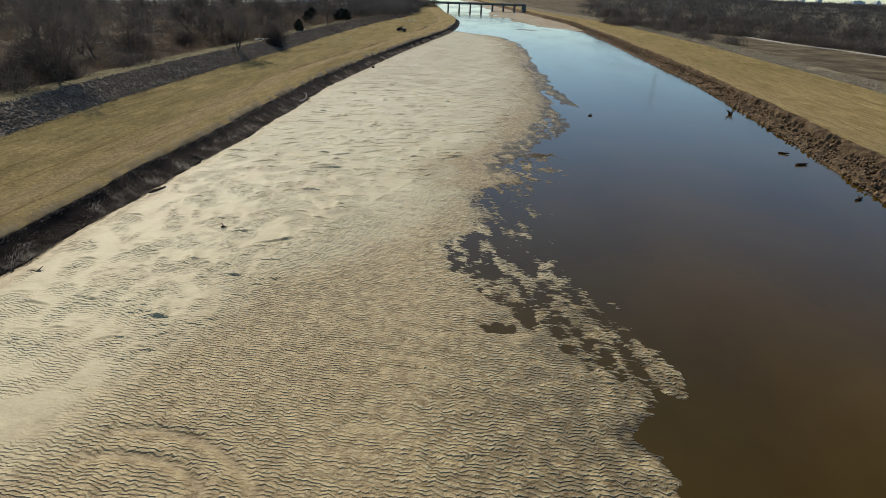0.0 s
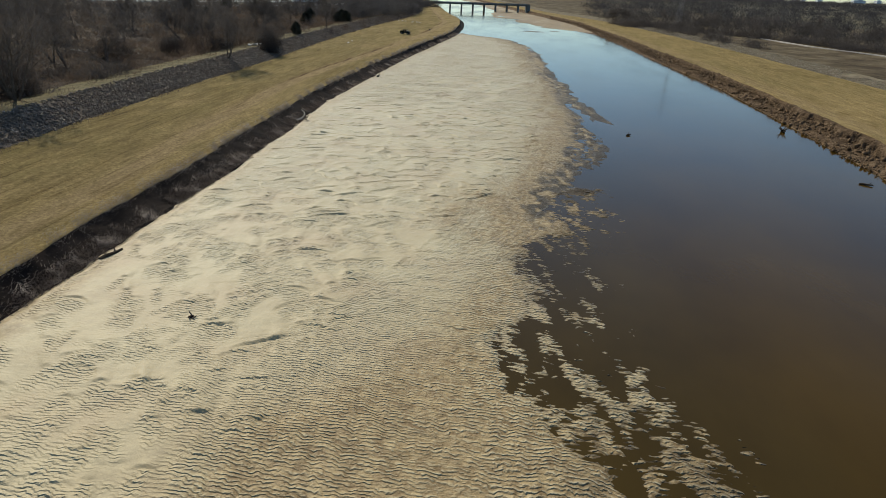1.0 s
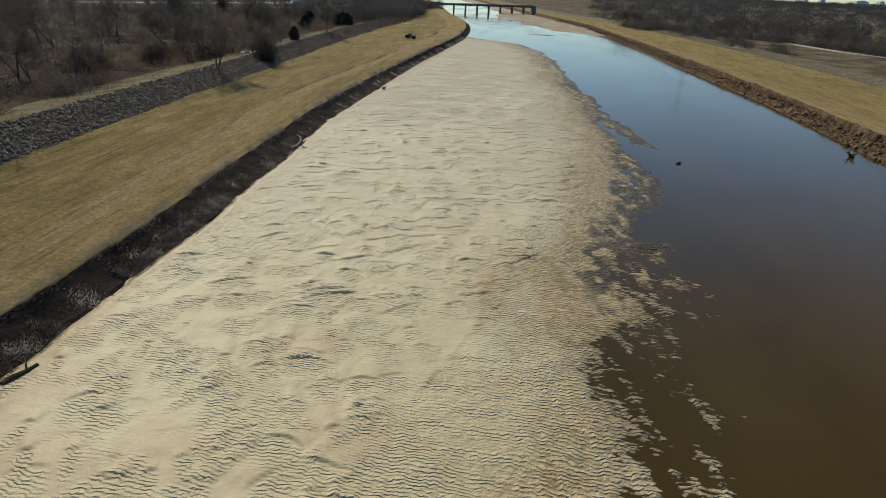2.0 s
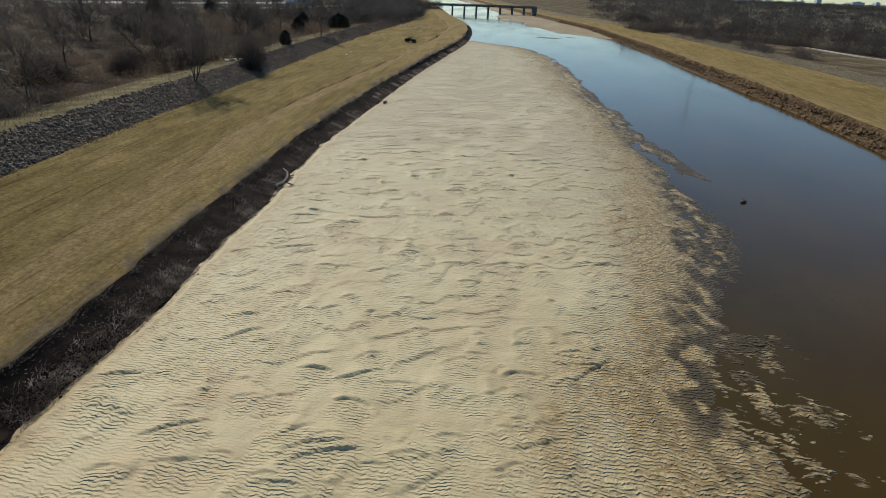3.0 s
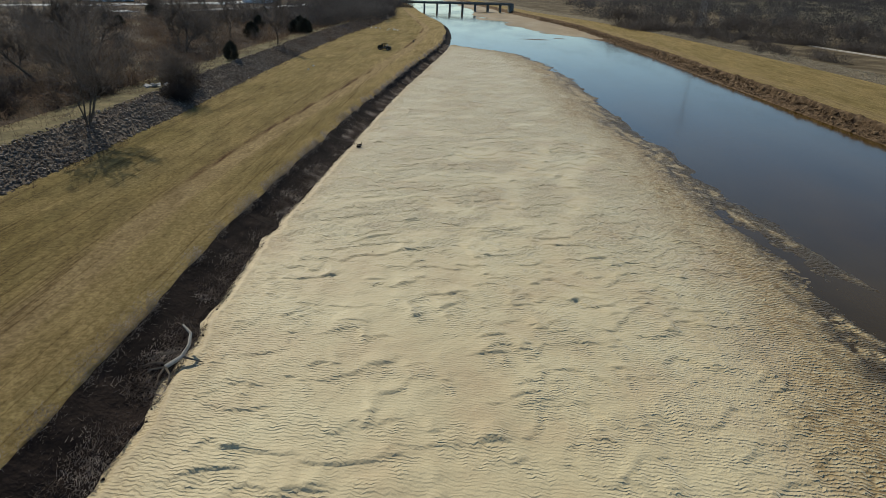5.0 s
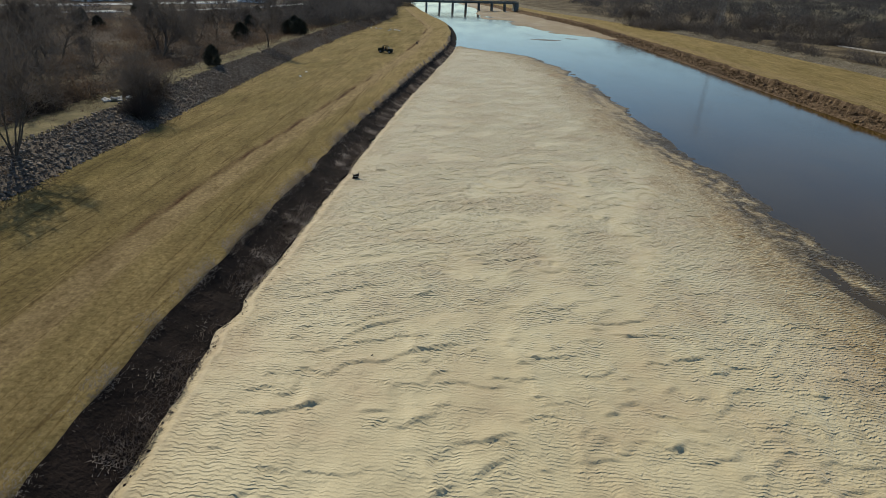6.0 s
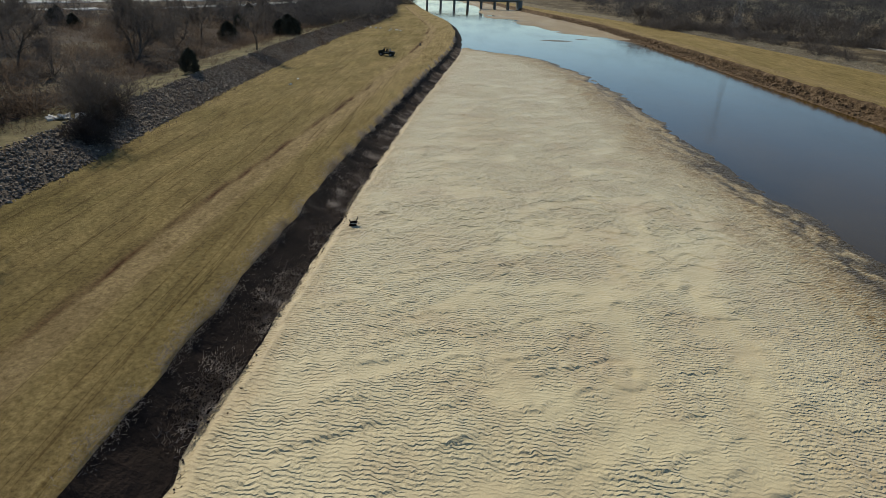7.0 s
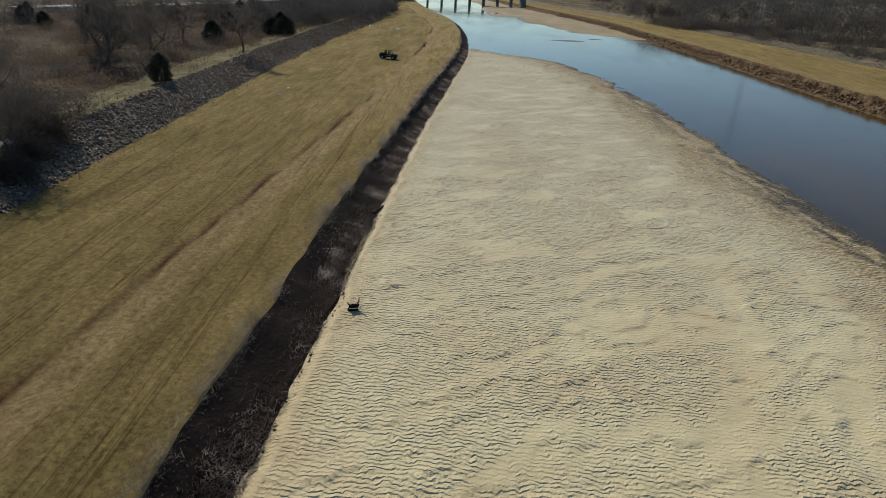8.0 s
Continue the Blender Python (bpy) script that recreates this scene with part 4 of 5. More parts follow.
    for k, (x, y, w, h) in enumerate([(x, y, w * 0.72, h * 0.74) for x, y, w, h in [(-72.5, 178.2, 0.88, 1.0), (-89.6, 228.0, 1.35, 1.2), (-84.8, 247.5, 1.4, 1.1), (-80.2, 243.0, 1.5, 1.15), (-98.6, 254.8, 1.2, 1.2), (-88.9, 264.0, 1.3, 1.2), (-138.9, 238.4, 1.0, 1.1), (-131.9, 235.9, 1.0, 0.9), (-142.2, 244.4, 1.0, 1.2), (-148.5, 282.1, 1.6, 1.5), (-116.7, 303.5, 1.3, 1.2), (-100.3, 315.1, 1.4, 1.3)]]):
        m = Matrix.Translation((x, y, ground_z(x, y))) @ pose(0, 0, 0, 0, 0, 77 * k)
        ob = cedars[k] if k < 3 else copy_thing(cedars[k % 3], m)
        ob.matrix_basis = m
        ob.scale = (w, w, h)


def thicket(name, count, spots, mat, label, rng, tall=(4, 11), wide=(5, 12), blades=115, blade=(1.6, 0.18)):
    """Woodland too far to count: many small sprays gathered into uneven clumps."""
    roots, ways, lengths, widths = [], [], [], []
    for x, y, far in spots:
        h, w = rng.uniform(*tall) * (0.55 + 0.9 * float(vnoise(np.array(x / (14 * far)), np.array(y / (14 * far)), 64))) * (1.25 if far > 3 else 1), rng.uniform(*wide) * far
        z = ground_z(x, y)
        a, r = rng.uniform(0, 2 * math.pi, blades), w * 0.5 * np.sqrt(rng.uniform(0, 1, blades))
        lift = h * rng.uniform(0.0, 0.85, blades) * (1 - 0.5 * (r / (w * 0.5)) ** 2)
        roots.append(np.stack([x + r * np.cos(a), y + r * np.sin(a), z + lift], 1))
        ways.append(rng.normal(size=(blades, 3)) * 0.75 + np.array((0, 0, 0.6)))
        lengths.append(rng.uniform(0.6, 1.4, blades) * blade[0] * math.sqrt(far))
        widths.append(rng.uniform(0.6, 1.4, blades) * blade[1] * far)
    v, f = slivers(np.concatenate(roots), np.concatenate(ways), np.concatenate(lengths), np.concatenate(widths), rng)
    return tagged(new(name, big_mesh(name, v, f, mat)), label, "woodland", kind="stuff")


def far_woods():
    rng = np.random.default_rng(11)
    spots = []
    while len(spots) < 2900:  # across the river, to the skyline
        a, r = radians(rng.uniform(2, 62)), 230 * (3200 / 230) ** rng.uniform(0, 1)
        x, y = r * math.sin(a), r * math.cos(a)
        if x > float(np.interp(y, [0, 246, 265, 300, 336, 367, 426, 445, 3200], [150, 128, 118, 106, 68, 50, 17, 1, -700])) and y < 3200:
            spots.append((x, y, max(0.8, min(r / 420, 4.5))))
    thicket("wood_across_river", 0, spots, HAZE, "grey-brown leafless wood reaching to the skyline", rng)
    spots = []
    while len(spots) < 1700:  # behind the levee, with clearings
        a, r = radians(rng.uniform(-62, -6)), 170 * (3000 / 170) ** rng.uniform(0, 1)
        x, y = r * math.sin(a), r * math.cos(a)
        if x > float(RIP_L(y)) - 40:
            continue
        if r < 700 and vnoise(np.array(x / 45), np.array(y / 45), 62) < 0.5:
            continue
        if -215 < x < -138 and 272 < y < 430:
            continue
        spots.append((x, y, max(0.6, min(r / 420, 4.5))))
    thicket("wood_behind_levee", 0, spots, HAZE, "dark leafless winter wood behind the levee", rng)
    spots = []
    while len(spots) < 2300:
        y = rng.uniform(50, 330)
        x = float(RIP_L(y)) - 12.5 - rng.uniform(0, 1) ** 1.2 * 115
        if fbm(np.array(x / 22), np.array(y / 30), 63) + 0.04 * rng.normal() > 0.44:
            spots.append((x, y, 1.0))
    thicket("low_brush", 0, spots, RUST, "knee-high rusty and grey winter brush", rng, (0.5, 2.2), (2.5, 7), 80, (0.55, 0.075))
    spots = []
    while len(spots) < 720:  # a closed tree belt up to the bridge
        y = rng.uniform(267, 500)
        near = float(np.interp(y, (267, 295, 340, 462, 482), (9, 6, 0.5, 0.5, -12)))
        spots.append((float(RIP_L(y)) - near - rng.uniform(0, 1) ** 1.4 * 36, y, 0.8))
    thicket("tree_belt", 0, spots, HAZE, "dense belt of leafless trees along the levee", rng, (5, 10), (5, 9), 110, (1.5, 0.14))


plant()
far_woods()


# ---- stones, clods and weeds ----
def lumps(name, spots, sizes, mat, label, category, rng, flat=0.7):
    """Angular broken stones or clods, each a shaken, tilted block."""
    base = np.array([(x, y, z) for z in (-1, 1) for y in (-1, 1) for x in (-1, 1)], float) * 0.8
    tri = np.array([(0, 2, 3), (0, 3, 1), (4, 5, 7), (4, 7, 6), (0, 1, 5), (0, 5, 4), (2, 6, 7), (2, 7, 3), (0, 4, 6), (0, 6, 2), (1, 3, 7), (1, 7, 5)])
    n = len(spots)
    v = base[None] * rng.uniform(0.45, 1.25, (n, 8, 1)) * rng.uniform(0.6, 1.3, (n, 1, 3))
    for i, j in ((0, 1), (1, 2), (0, 2)):
        a = rng.uniform(0, 2 * math.pi, n)
        c, s = np.cos(a)[:, None], np.sin(a)[:, None]
        p, q = v[..., i] * c - v[..., j] * s, v[..., i] * s + v[..., j] * c
        v[..., i], v[..., j] = p, q
    v[..., 2] *= flat
    v = v * np.asarray(sizes)[:, None, None] * 0.5 + np.asarray(spots)[:, None, :]
    f = (tri[None] + 8 * np.arange(n)[:, None, None]).reshape(-1, 3)
    return tagged(new(name, big_mesh(name, v.reshape(-1, 3), f, mat)), label, category, kind="stuff")


def cover():
    rng = np.random.default_rng(21)
    n = 30000
    y = 30 + 320 * rng.uniform(0, 1, n) ** 1.25
    u = rng.uniform(-0.06, 1.06, n)
    tz = terrace_z(y) + 0.15
    riprap = lumps("riprap", np.stack([RIP_L(y) - 4.9 * u, y, tz + (3.0 - tz) * u + 0.08], 1), 0.12 + 0.24 * rng.uniform(0, 1, n) ** 2.2, STONE, "grey broken riprap stones on the levee slope", "riprap", rng)
    # the larger stones, each a piece of its own
    shapes = []
    for k in range(6):
        bm = bmesh.new()
        bmesh.ops.create_icosphere(bm, subdivisions=1, radius=0.5)
        for v in bm.verts:
            v.co *= 0.8 + 0.7 * noise.noise(v.co * 2.3 + Vector((7 * k, 3, 1)))
            v.co.z *= 0.7
        mesh = bpy.data.meshes.new("stone")
        bm.to_mesh(mesh), bm.free()
        mesh.materials.append(STONE)
        shapes.append(mesh)
    for k in range(280):
        y, u = 66 + 110 * float(rng.uniform(0, 1)), float(rng.uniform(0.0, 1.0))
        tz = float(terrace_z(np.array(y))) + 0.15
        stone = new("stone", shapes[k % 6])
        stone.parent = riprap
        stone.matrix_basis = pose(float(RIP_L(y)) - 4.9 * u, y, tz + (3.0 - tz) * u + 0.10, *[float(a) for a in rng.uniform(0, 360, 3)]) @ Matrix.Scale(float(rng.uniform(0.2, 0.38)), 4)
    # weeds rooted between the stones and along the crest
    n = 48000
    y = 30 + 320 * rng.uniform(0, 1, n)
    u = np.where(rng.uniform(0, 1, n) < 0.6, rng.uniform(-0.3, 1.05, n), rng.uniform(1.3, 3.0, n))
    keep = fbm(y / 3.5, u * 3, 76) + 0.10 * rng.normal(size=n) - 0.06 * (u < 0.15) > 0.5
    y, u = y[keep], u[keep]
    tz = terrace_z(y) + 0.15
    z = np.where(u < 1, tz + (3.0 - tz) * np.clip(u, 0, 1), np.interp(u * 4.9, (4.9, 7.6, 13.0), (3.0, 2.75, 2.0)))
    roots = np.stack([RIP_L(y) - 4.9 * u, y, z], 1)
    v, f = slivers(roots, rng.normal(size=roots.shape) * 0.55 + np.array((0.1, 0, 0.8)), rng.uniform(0.25, 0.8, len(y)) * (1 + 0.8 * step(170, 260, y)), rng.uniform(0.02, 0.05, len(y)) * (1 + step(170, 260, y)), rng)
    tagged(new("levee_weeds", big_mesh("levee_weeds", v, f, RUST)), "brown winter weeds growing through the riprap", "weeds", kind="stuff")
    n = 10000
    y = 60 + 320 * rng.uniform(0, 1, n)
    u = rng.uniform(0.0, 1.0, n) ** 1.2
    keep = vnoise(y / 9, u * 2, 71) > 0.2
    y, u = y[keep], u[keep]
    lumps("pale_riprap", np.stack([RIP_R(y) + 4.5 * u, y, 2.0 + 1.3 * u + 0.05], 1), rng.uniform(0.12, 0.36, len(y)), PALESTONE, "pale riprap stones strewn on the far levee slope", "riprap", rng)
    n = 9000
    y = 45 + 400 * rng.uniform(0, 1, n) ** 1.3
    u = rng.uniform(-0.12, 1.0, n)
    lumps("bank_clods", np.stack([FOOT_R(y) - 0.5 + (TOP_R(y) - FOOT_R(y) + 0.5) * u, y, 0.25 + 1.45 * np.maximum(u, 0) ** 1.35 - 0.05], 1), 0.08 + 0.5 * rng.uniform(0, 1, n) ** 3.5, CLOD, "slumped red-brown earth clods on the cut bank", "clods", rng, 1.0)
    # weeds and brush on the near cut bank
    def bank_face(y, u):
        top, foot, tz = TOP_L(y), FOOT_L(y) - 0.2, terrace_z(y)
        return np.stack([top + (foot - top) * u, y, tz + (0.15 - tz) * (1 - np.clip(1 - u, 0, 1.3) ** 1.6)], 1)
    n = 110000
    y = rng.uniform(25, 260, n)
    clump = vnoise(y / 2.2, y * 0 + 3, 72)
    u = np.clip(rng.normal(0.80, 0.20, n), 0.1, 1.12)
    keep = clump + rng.normal(size=n) * 0.12 > 0.42
    y, u = y[keep], u[keep]
    roots = bank_face(y, u)
    v, f = slivers(roots, rng.normal(size=roots.shape) * 0.7 + np.array((0.35, 0, 0.6)), rng.uniform(0.12, 0.40, len(y)), rng.uniform(0.02, 0.05, len(y)), rng)
    tagged(new("bank_brush", big_mesh("bank_brush", v, f, GREYBRUSH)), "grey leafless brush and weeds clinging to the dark cut bank", "brush", kind="stuff")
    n = 75000
    y = rng.uniform(25, 280, n)
    keep = vnoise(y / 1.6, y * 0 + 5, 73) + rng.normal(size=n) * 0.14 > 0.42
    y = y[keep]
    roots = bank_face(y, np.clip(rng.normal(-0.08, 0.10, len(y)), -0.35, 0.2))
    v, f = slivers(roots, rng.normal(size=roots.shape) * 0.45 + np.array((0.5, 0, 0.6)), rng.uniform(0.10, 0.30, len(y)), rng.uniform(0.012, 0.03, len(y)), rng)
    tagged(new("bank_fringe", big_mesh("bank_fringe", v, f, STRAW)), "pale dead weeds fringing the lip of the cut bank", "weeds", kind="stuff")
    # tufts over the mown terrace, in rows along the river
    n = 110000
    y = 28 + 190 * rng.uniform(0, 1, n)
    u = rng.uniform(0.01, 1, n)
    x = TOP_L(y) - 0.2 - (TOP_L(y) - RIP_L(y)) * u
    rows = vnoise(x / 0.45 + 0.4 * np.sin(y / 11), y / 9, 74) + 0.5 * vnoise(x / 0.25, y / 0.7, 75)
    keep = (rows > 0.86) & (np.abs(x - TRACK(y)) > 1.5)
    x, y = x[keep], y[keep]
    roots = np.stack([x, y, terrace_z(y) + 0.0 + 0.05 * (x < -999)], 1)
    v, f = slivers(roots, rng.normal(size=roots.shape) * 0.5 + np.array((0.1, 0.5, 0.45)), rng.uniform(0.06, 0.16, len(x)), rng.uniform(0.02, 0.05, len(x)), rng)
    tagged(new("grass_tufts", big_mesh("grass_tufts", v, f, GRASS)), "tan tufts of mown dormant grass in rows", "grass", kind="stuff")
    # drift and twigs left at the foot of the bank
    n = 5200
    y = rng.uniform(25, 240, n)
    x = FOOT_L(y) - 0.2 + np.abs(rng.normal(size=n)) * 0.5 * (0.4 + 1.3 * vnoise(y / 3, y * 0, 77))
    v, f = slivers(np.stack([x, y, np.full(n, 0.10)], 1), rng.normal(size=(n, 3)) * np.array((0.6, 1, 0.12)), rng.uniform(0.15, 0.5, n), rng.uniform(0.015, 0.045, n), rng)
    tagged(new("drift_twigs", big_mesh("drift_twigs", v, f, DEADWOOD)), "dark twigs and drift along the foot of the bank", "debris", kind="stuff")
    n = 300
    y = rng.uniform(25, 150, n)
    lumps("bank_crumbs", np.stack([FOOT_L(y) + np.abs(rng.normal(size=n)) * 0.5, y, np.full(n, 0.1)], 1), rng.uniform(0.04, 0.14, n), BANK, "dark crumbled soil lumps at the foot of the bank", "clods", rng)


cover()


# ---- the road bridge downstream ----
def bridge():
    ob = new("road_bridge")
    ob.matrix_basis = pose(-102.3, 497.7, 0, 0, -1.3, 13) @ Matrix.Scale(0.648, 4)
    length = 122.0
    bm = bmesh.new()
    box(bm, (length, 11, 0.5), (length / 2, 0, 6.3), 0.05)
    for w in (-4, -1.4, 1.4, 4):
        box(bm, (length, 0.5, 0.95), (length / 2, w, 5.55), 0.04)
    part("deck", bm, CONCRETE, ob, "grey-green concrete deck on beams")
    for w in (-5.3, 5.3):
        bm = bmesh.new()
        box(bm, (length, 0.25, 0.3), (length / 2, w, 6.7), 0.03)
        box(bm, (length, 0.12, 0.25), (length / 2, w, 7.35), 0.03)
        for k in range(int(length / 3)):
            box(bm, (0.2, 0.15, 0.7), (1.5 + 3 * k, w, 6.95))
        part("railing", bm, CONCRETE, ob, "low concrete post railing")
    for k in range(7):
        x = 28.5 + 13.35 * k
        pier = new("pier")
        pier.parent = ob
        pier.location = (x, 0, 0)
        bm = bmesh.new()
        box(bm, (1.1, 10.5, 0.7), (0, 0, 4.75), 0.06)
        part("cap_beam", bm, CONCRETE, pier)
        for w in (-3.6, 0, 3.6):
            bm = bmesh.new()
            rod(bm, (0, w, -5.0), (0, w, 4.45), 0.72, sides=12)
            part("column", bm, CONCRETE, pier)
    for x in (2, length - 2):
        bm = bmesh.new()
        box(bm, (4, 11.5, 9.2), (x, 0, 0.6), 0.1)
        part("abutment", bm, CONCRETE, ob)
    tagged(ob, "long low concrete road bridge crossing the river", "bridge")


def pylon():
    ob = new("power_pylon")
    ob.matrix_basis = pose(55.2, 346.2, 3.0, 0, 0, 20) @ Matrix.Scale(0.8, 4)
    def half(z):
        return 1.1 * (1 - z / 30) + 0.5 if z < 30 else 0.5
    bm = bmesh.new()
    for sx in (-1, 1):
        for sy in (-1, 1):
            rod(bm, (sx * half(0), sy * half(0), -0.3), (sx * 0.5, sy * 0.5, 30), 0.035, 0.03, 4)
            rod(bm, (sx * 0.5, sy * 0.5, 30), (sx * 0.35, sy * 0.35, 44), 0.03, 0.025, 4)
    part("legs", bm, STEEL, ob)
    bm = bmesh.new()
    z = 0.0
    while z < 42:
        up = z + max(2.0, 1.5 * half(z))
        a, b = half(z), half(min(up, 44))
        for p, q in (((-a, -a), (b, -b)), ((a, -a), (-b, -b)), ((-a, a), (b, b)), ((a, a), (-b, b)), ((-a, -a), (-b, b)), ((-a, a), (-b, -b)), ((a, -a), (b, b)), ((a, a), (b, -b))):
            rod(bm, (*p, z), (*q, up), 0.018, sides=3)
        z = up
    part("bracing", bm, STEEL, ob)
    for z, w in ((30, 6.5), (35, 5.0), (40, 4.0)):
        bm = bmesh.new()
        for sy in (-0.5, 0.5):
            rod(bm, (-w, 0, z + 0.2), (0, sy, z + 1.2), 0.03, sides=4), rod(bm, (w, 0, z + 0.2), (0, sy, z + 1.2), 0.03, sides=4)
            rod(bm, (-w, 0, z), (0, sy, z), 0.03, sides=4), rod(bm, (w, 0, z), (0, sy, z), 0.03, sides=4)
        part("crossarm", bm, STEEL, ob)
        for s in (-1, 1):
            bm = bmesh.new()
            rod(bm, (s * w, 0, z), (s * w, 0, z - 1.6), 0.1, sides=6)
            part("insulator", bm, GREYMETAL, ob)
    tagged(ob, "tall grey steel lattice power pylon above bare trees", "pylon")


def skyline():
    kinds = [(655, 718, 44, 1), (727, 790, 38, 1), (797, 812, 50, 1), (830, 846, 44, 1), (858, 874, 41, 1), (972, 980, 39, 0), (996, 1010, 36, 0), (1058, 1076, 46, 0), (1196, 1242, 43, 0), (1284, 1301, 46, 0), (1360, 1386, 47, 0), (1440, 1464, 50, 0)]
    for x0, x1, top, glass in kinds:
        w, base = x1 - x0, ground_z((x0 + x1) / 2, 3000) - 4
        ob = new("city_building")
        ob.matrix_basis = pose((x0 + x1) / 2, 3000, base)
        h = top - base
        bm = bmesh.new()
        box(bm, (w, 30, h), (0, 0, h / 2), 0.4)
        part("wall", bm, TOWERGLASS if glass else TOWERSTONE, ob)
        bm = bmesh.new()
        box(bm, (w * 0.94, 28, 1.2), (0, 0, h + 0.6), 0.2)
        box(bm, (w * 0.35, 12, 3.2), (w * 0.1, 0, h + 2.6), 0.2)
        part("roof", bm, TOWERSTONE, ob)
        floors = max(2, int(h / 8))
        for k in range(floors):
            bm = bmesh.new()
            box(bm, (w * 0.9, 0.4, 2.6), (0, -15.1, 6 + k * (h - 8) / floors))
            part("window", bm, WINDOWHAZE, ob)
        tagged(ob, "distant glass tower in the city skyline, painted pale blue for haze" if glass else "distant grey block above the wooded skyline", "building", "city skyline")


def strip(name, points, width, mat, label, category, lift=0.05, kind="structure"):
    """A road or path laid along a few points of the plan."""
    pts = [Vector((x, y, 0)) for x, y in points]
    fine = []
    for a, b in zip(pts, pts[1:]):
        n = max(2, int((b - a).length / 4))
        fine += [a.lerp(b, k / n) for k in range(n)]
    fine.append(pts[-1])
    verts, faces = [], []
    for k, p in enumerate(fine):
        d = (fine[min(k + 1, len(fine) - 1)] - fine[max(k - 1, 0)]).normalized()
        side = Vector((-d.y, d.x, 0)) * width / 2
        z = ground_z(p.x, p.y) + lift
        verts += [(p + side) + Vector((0, 0, z)), (p - side) + Vector((0, 0, z)), (p - side * 1.1) + Vector((0, 0, z - 0.6)), (p + side * 1.1) + Vector((0, 0, z - 0.6))]
    for k in range(len(fine) - 1):
        i = 4 * k
        faces += [(i, i + 1, i + 5, i + 4), (i + 1, i + 2, i + 6, i + 5), (i + 3, i, i + 4, i + 7)]
    return tagged(new(name, mesh_of(name, verts, faces, mat)), label, category, kind=kind)


def warehouse(x, y, w, d, h, turn):
    ob = new("warehouse")
    ob.matrix_basis = pose(x, y, ground_z(x, y) - 0.2, 0, 0, turn)
    bm = bmesh.new()
    box(bm, (w, d, h), (0, 0, h / 2), 0.1)
    part("wall", bm, ROOFWHITE, ob)
    part_mesh("roof", mesh_of("roof", [(-w / 2 - .4, -d / 2 - .4, h), (w / 2 + .4, -d / 2 - .4, h), (w / 2 + .4, d / 2 + .4, h), (-w / 2 - .4, d / 2 + .4, h), (-w / 2 - .4, 0, h + d * 0.13), (w / 2 + .4, 0, h + d * 0.13)],
                             [(0, 1, 5, 4), (3, 4, 5, 2), (0, 4, 3), (1, 2, 5), (0, 3, 2, 1)], ROOFWHITE), ob)
    for k in range(3):
        bm = bmesh.new()
        box(bm, (w * 0.16, 0.2, h * 0.6), (-w * 0.3 + w * 0.3 * k, -d / 2 - 0.06, h * 0.3))
        part("door", bm, GREYMETAL, ob)
    tagged(ob, "low white metal warehouse beyond the woods", "building", "warehouses beyond the woods")


def vehicle():
    ob = new("utility_vehicle")
    ob.matrix_basis = pose(-53.6, 226.5, 1.3, 0, 0, -8) @ Matrix.Scale(0.86, 4)
    bm = bmesh.new()
    box(bm, (4.0, 1.45, 0.32), (0, 0, 0.62), 0.08)
    box(bm, (1.15, 1.35, 0.42), (1.35, 0, 0.95), 0.12)
    box(bm, (1.2, 0.06, 0.5), (-1.3, 0.7, 0.98), 0.02), box(bm, (1.2, 0.06, 0.5), (-1.3, -0.7, 0.98), 0.02), box(bm, (0.06, 1.4, 0.5), (-1.92, 0, 0.98), 0.02)
    part("body", bm, PAINT, ob)
    bm = bmesh.new()
    for sx in (-0.65, 0.75):
        for sy in (-0.66, 0.66):
            rod(bm, (sx, sy, 0.75), (sx - 0.12, sy * 0.92, 1.85), 0.04, sides=6)
    for sy in (-0.61, 0.61):
        rod(bm, (-0.77, sy, 1.85), (0.63, sy, 1.85), 0.04, sides=6)
    for sx in (-0.77, 0.63):
        rod(bm, (sx, -0.61, 1.85), (sx, 0.61, 1.85), 0.04, sides=6)
    part("roll_cage", bm, PAINT, ob)
    for sx in (-0.45, 0.25):
        for sy in (-0.35, 0.35):
            seat = bmesh.new()
            box(seat, (0.45, 0.5, 0.16), (sx, sy, 0.95), 0.05), box(seat, (0.14, 0.5, 0.7), (sx - 0.25, sy, 1.3), 0.05)
            part("seat", seat, RUBBER, ob, "black seat")
    bm = bmesh.new()
    box(bm, (0.04, 1.25, 0.5), (0.83, 0, 1.4), 0.01)
    part("windscreen", bm, GREYMETAL, ob, "pale windscreen")
    for sx in (-1.25, 1.3):
        for sy in (-0.78, 0.78):
            wheel = new("wheel")
            wheel.parent = ob
            wheel.location = (sx, sy, 0.42)
            bm = bmesh.new()
            bmesh.ops.create_cone(bm, cap_ends=True, segments=20, radius1=0.44, radius2=0.44, depth=0.28, matrix=pose(0, 0, 0, 90))
            bmesh.ops.bevel(bm, geom=[e for e in bm.edges if e.calc_length() < 0.2], offset=0.05, segments=2, affect="EDGES")
            part("tyre", bm, RUBBER, wheel)
            bm = bmesh.new()
            bmesh.ops.create_cone(bm, cap_ends=True, segments=16, radius1=0.22, radius2=0.22, depth=0.31, matrix=pose(0, 0, 0, 90))
            part("rim", bm, GREYMETAL, wheel)
    tagged(ob, "dark open-topped utility vehicle parked on the mown terrace", "vehicle")


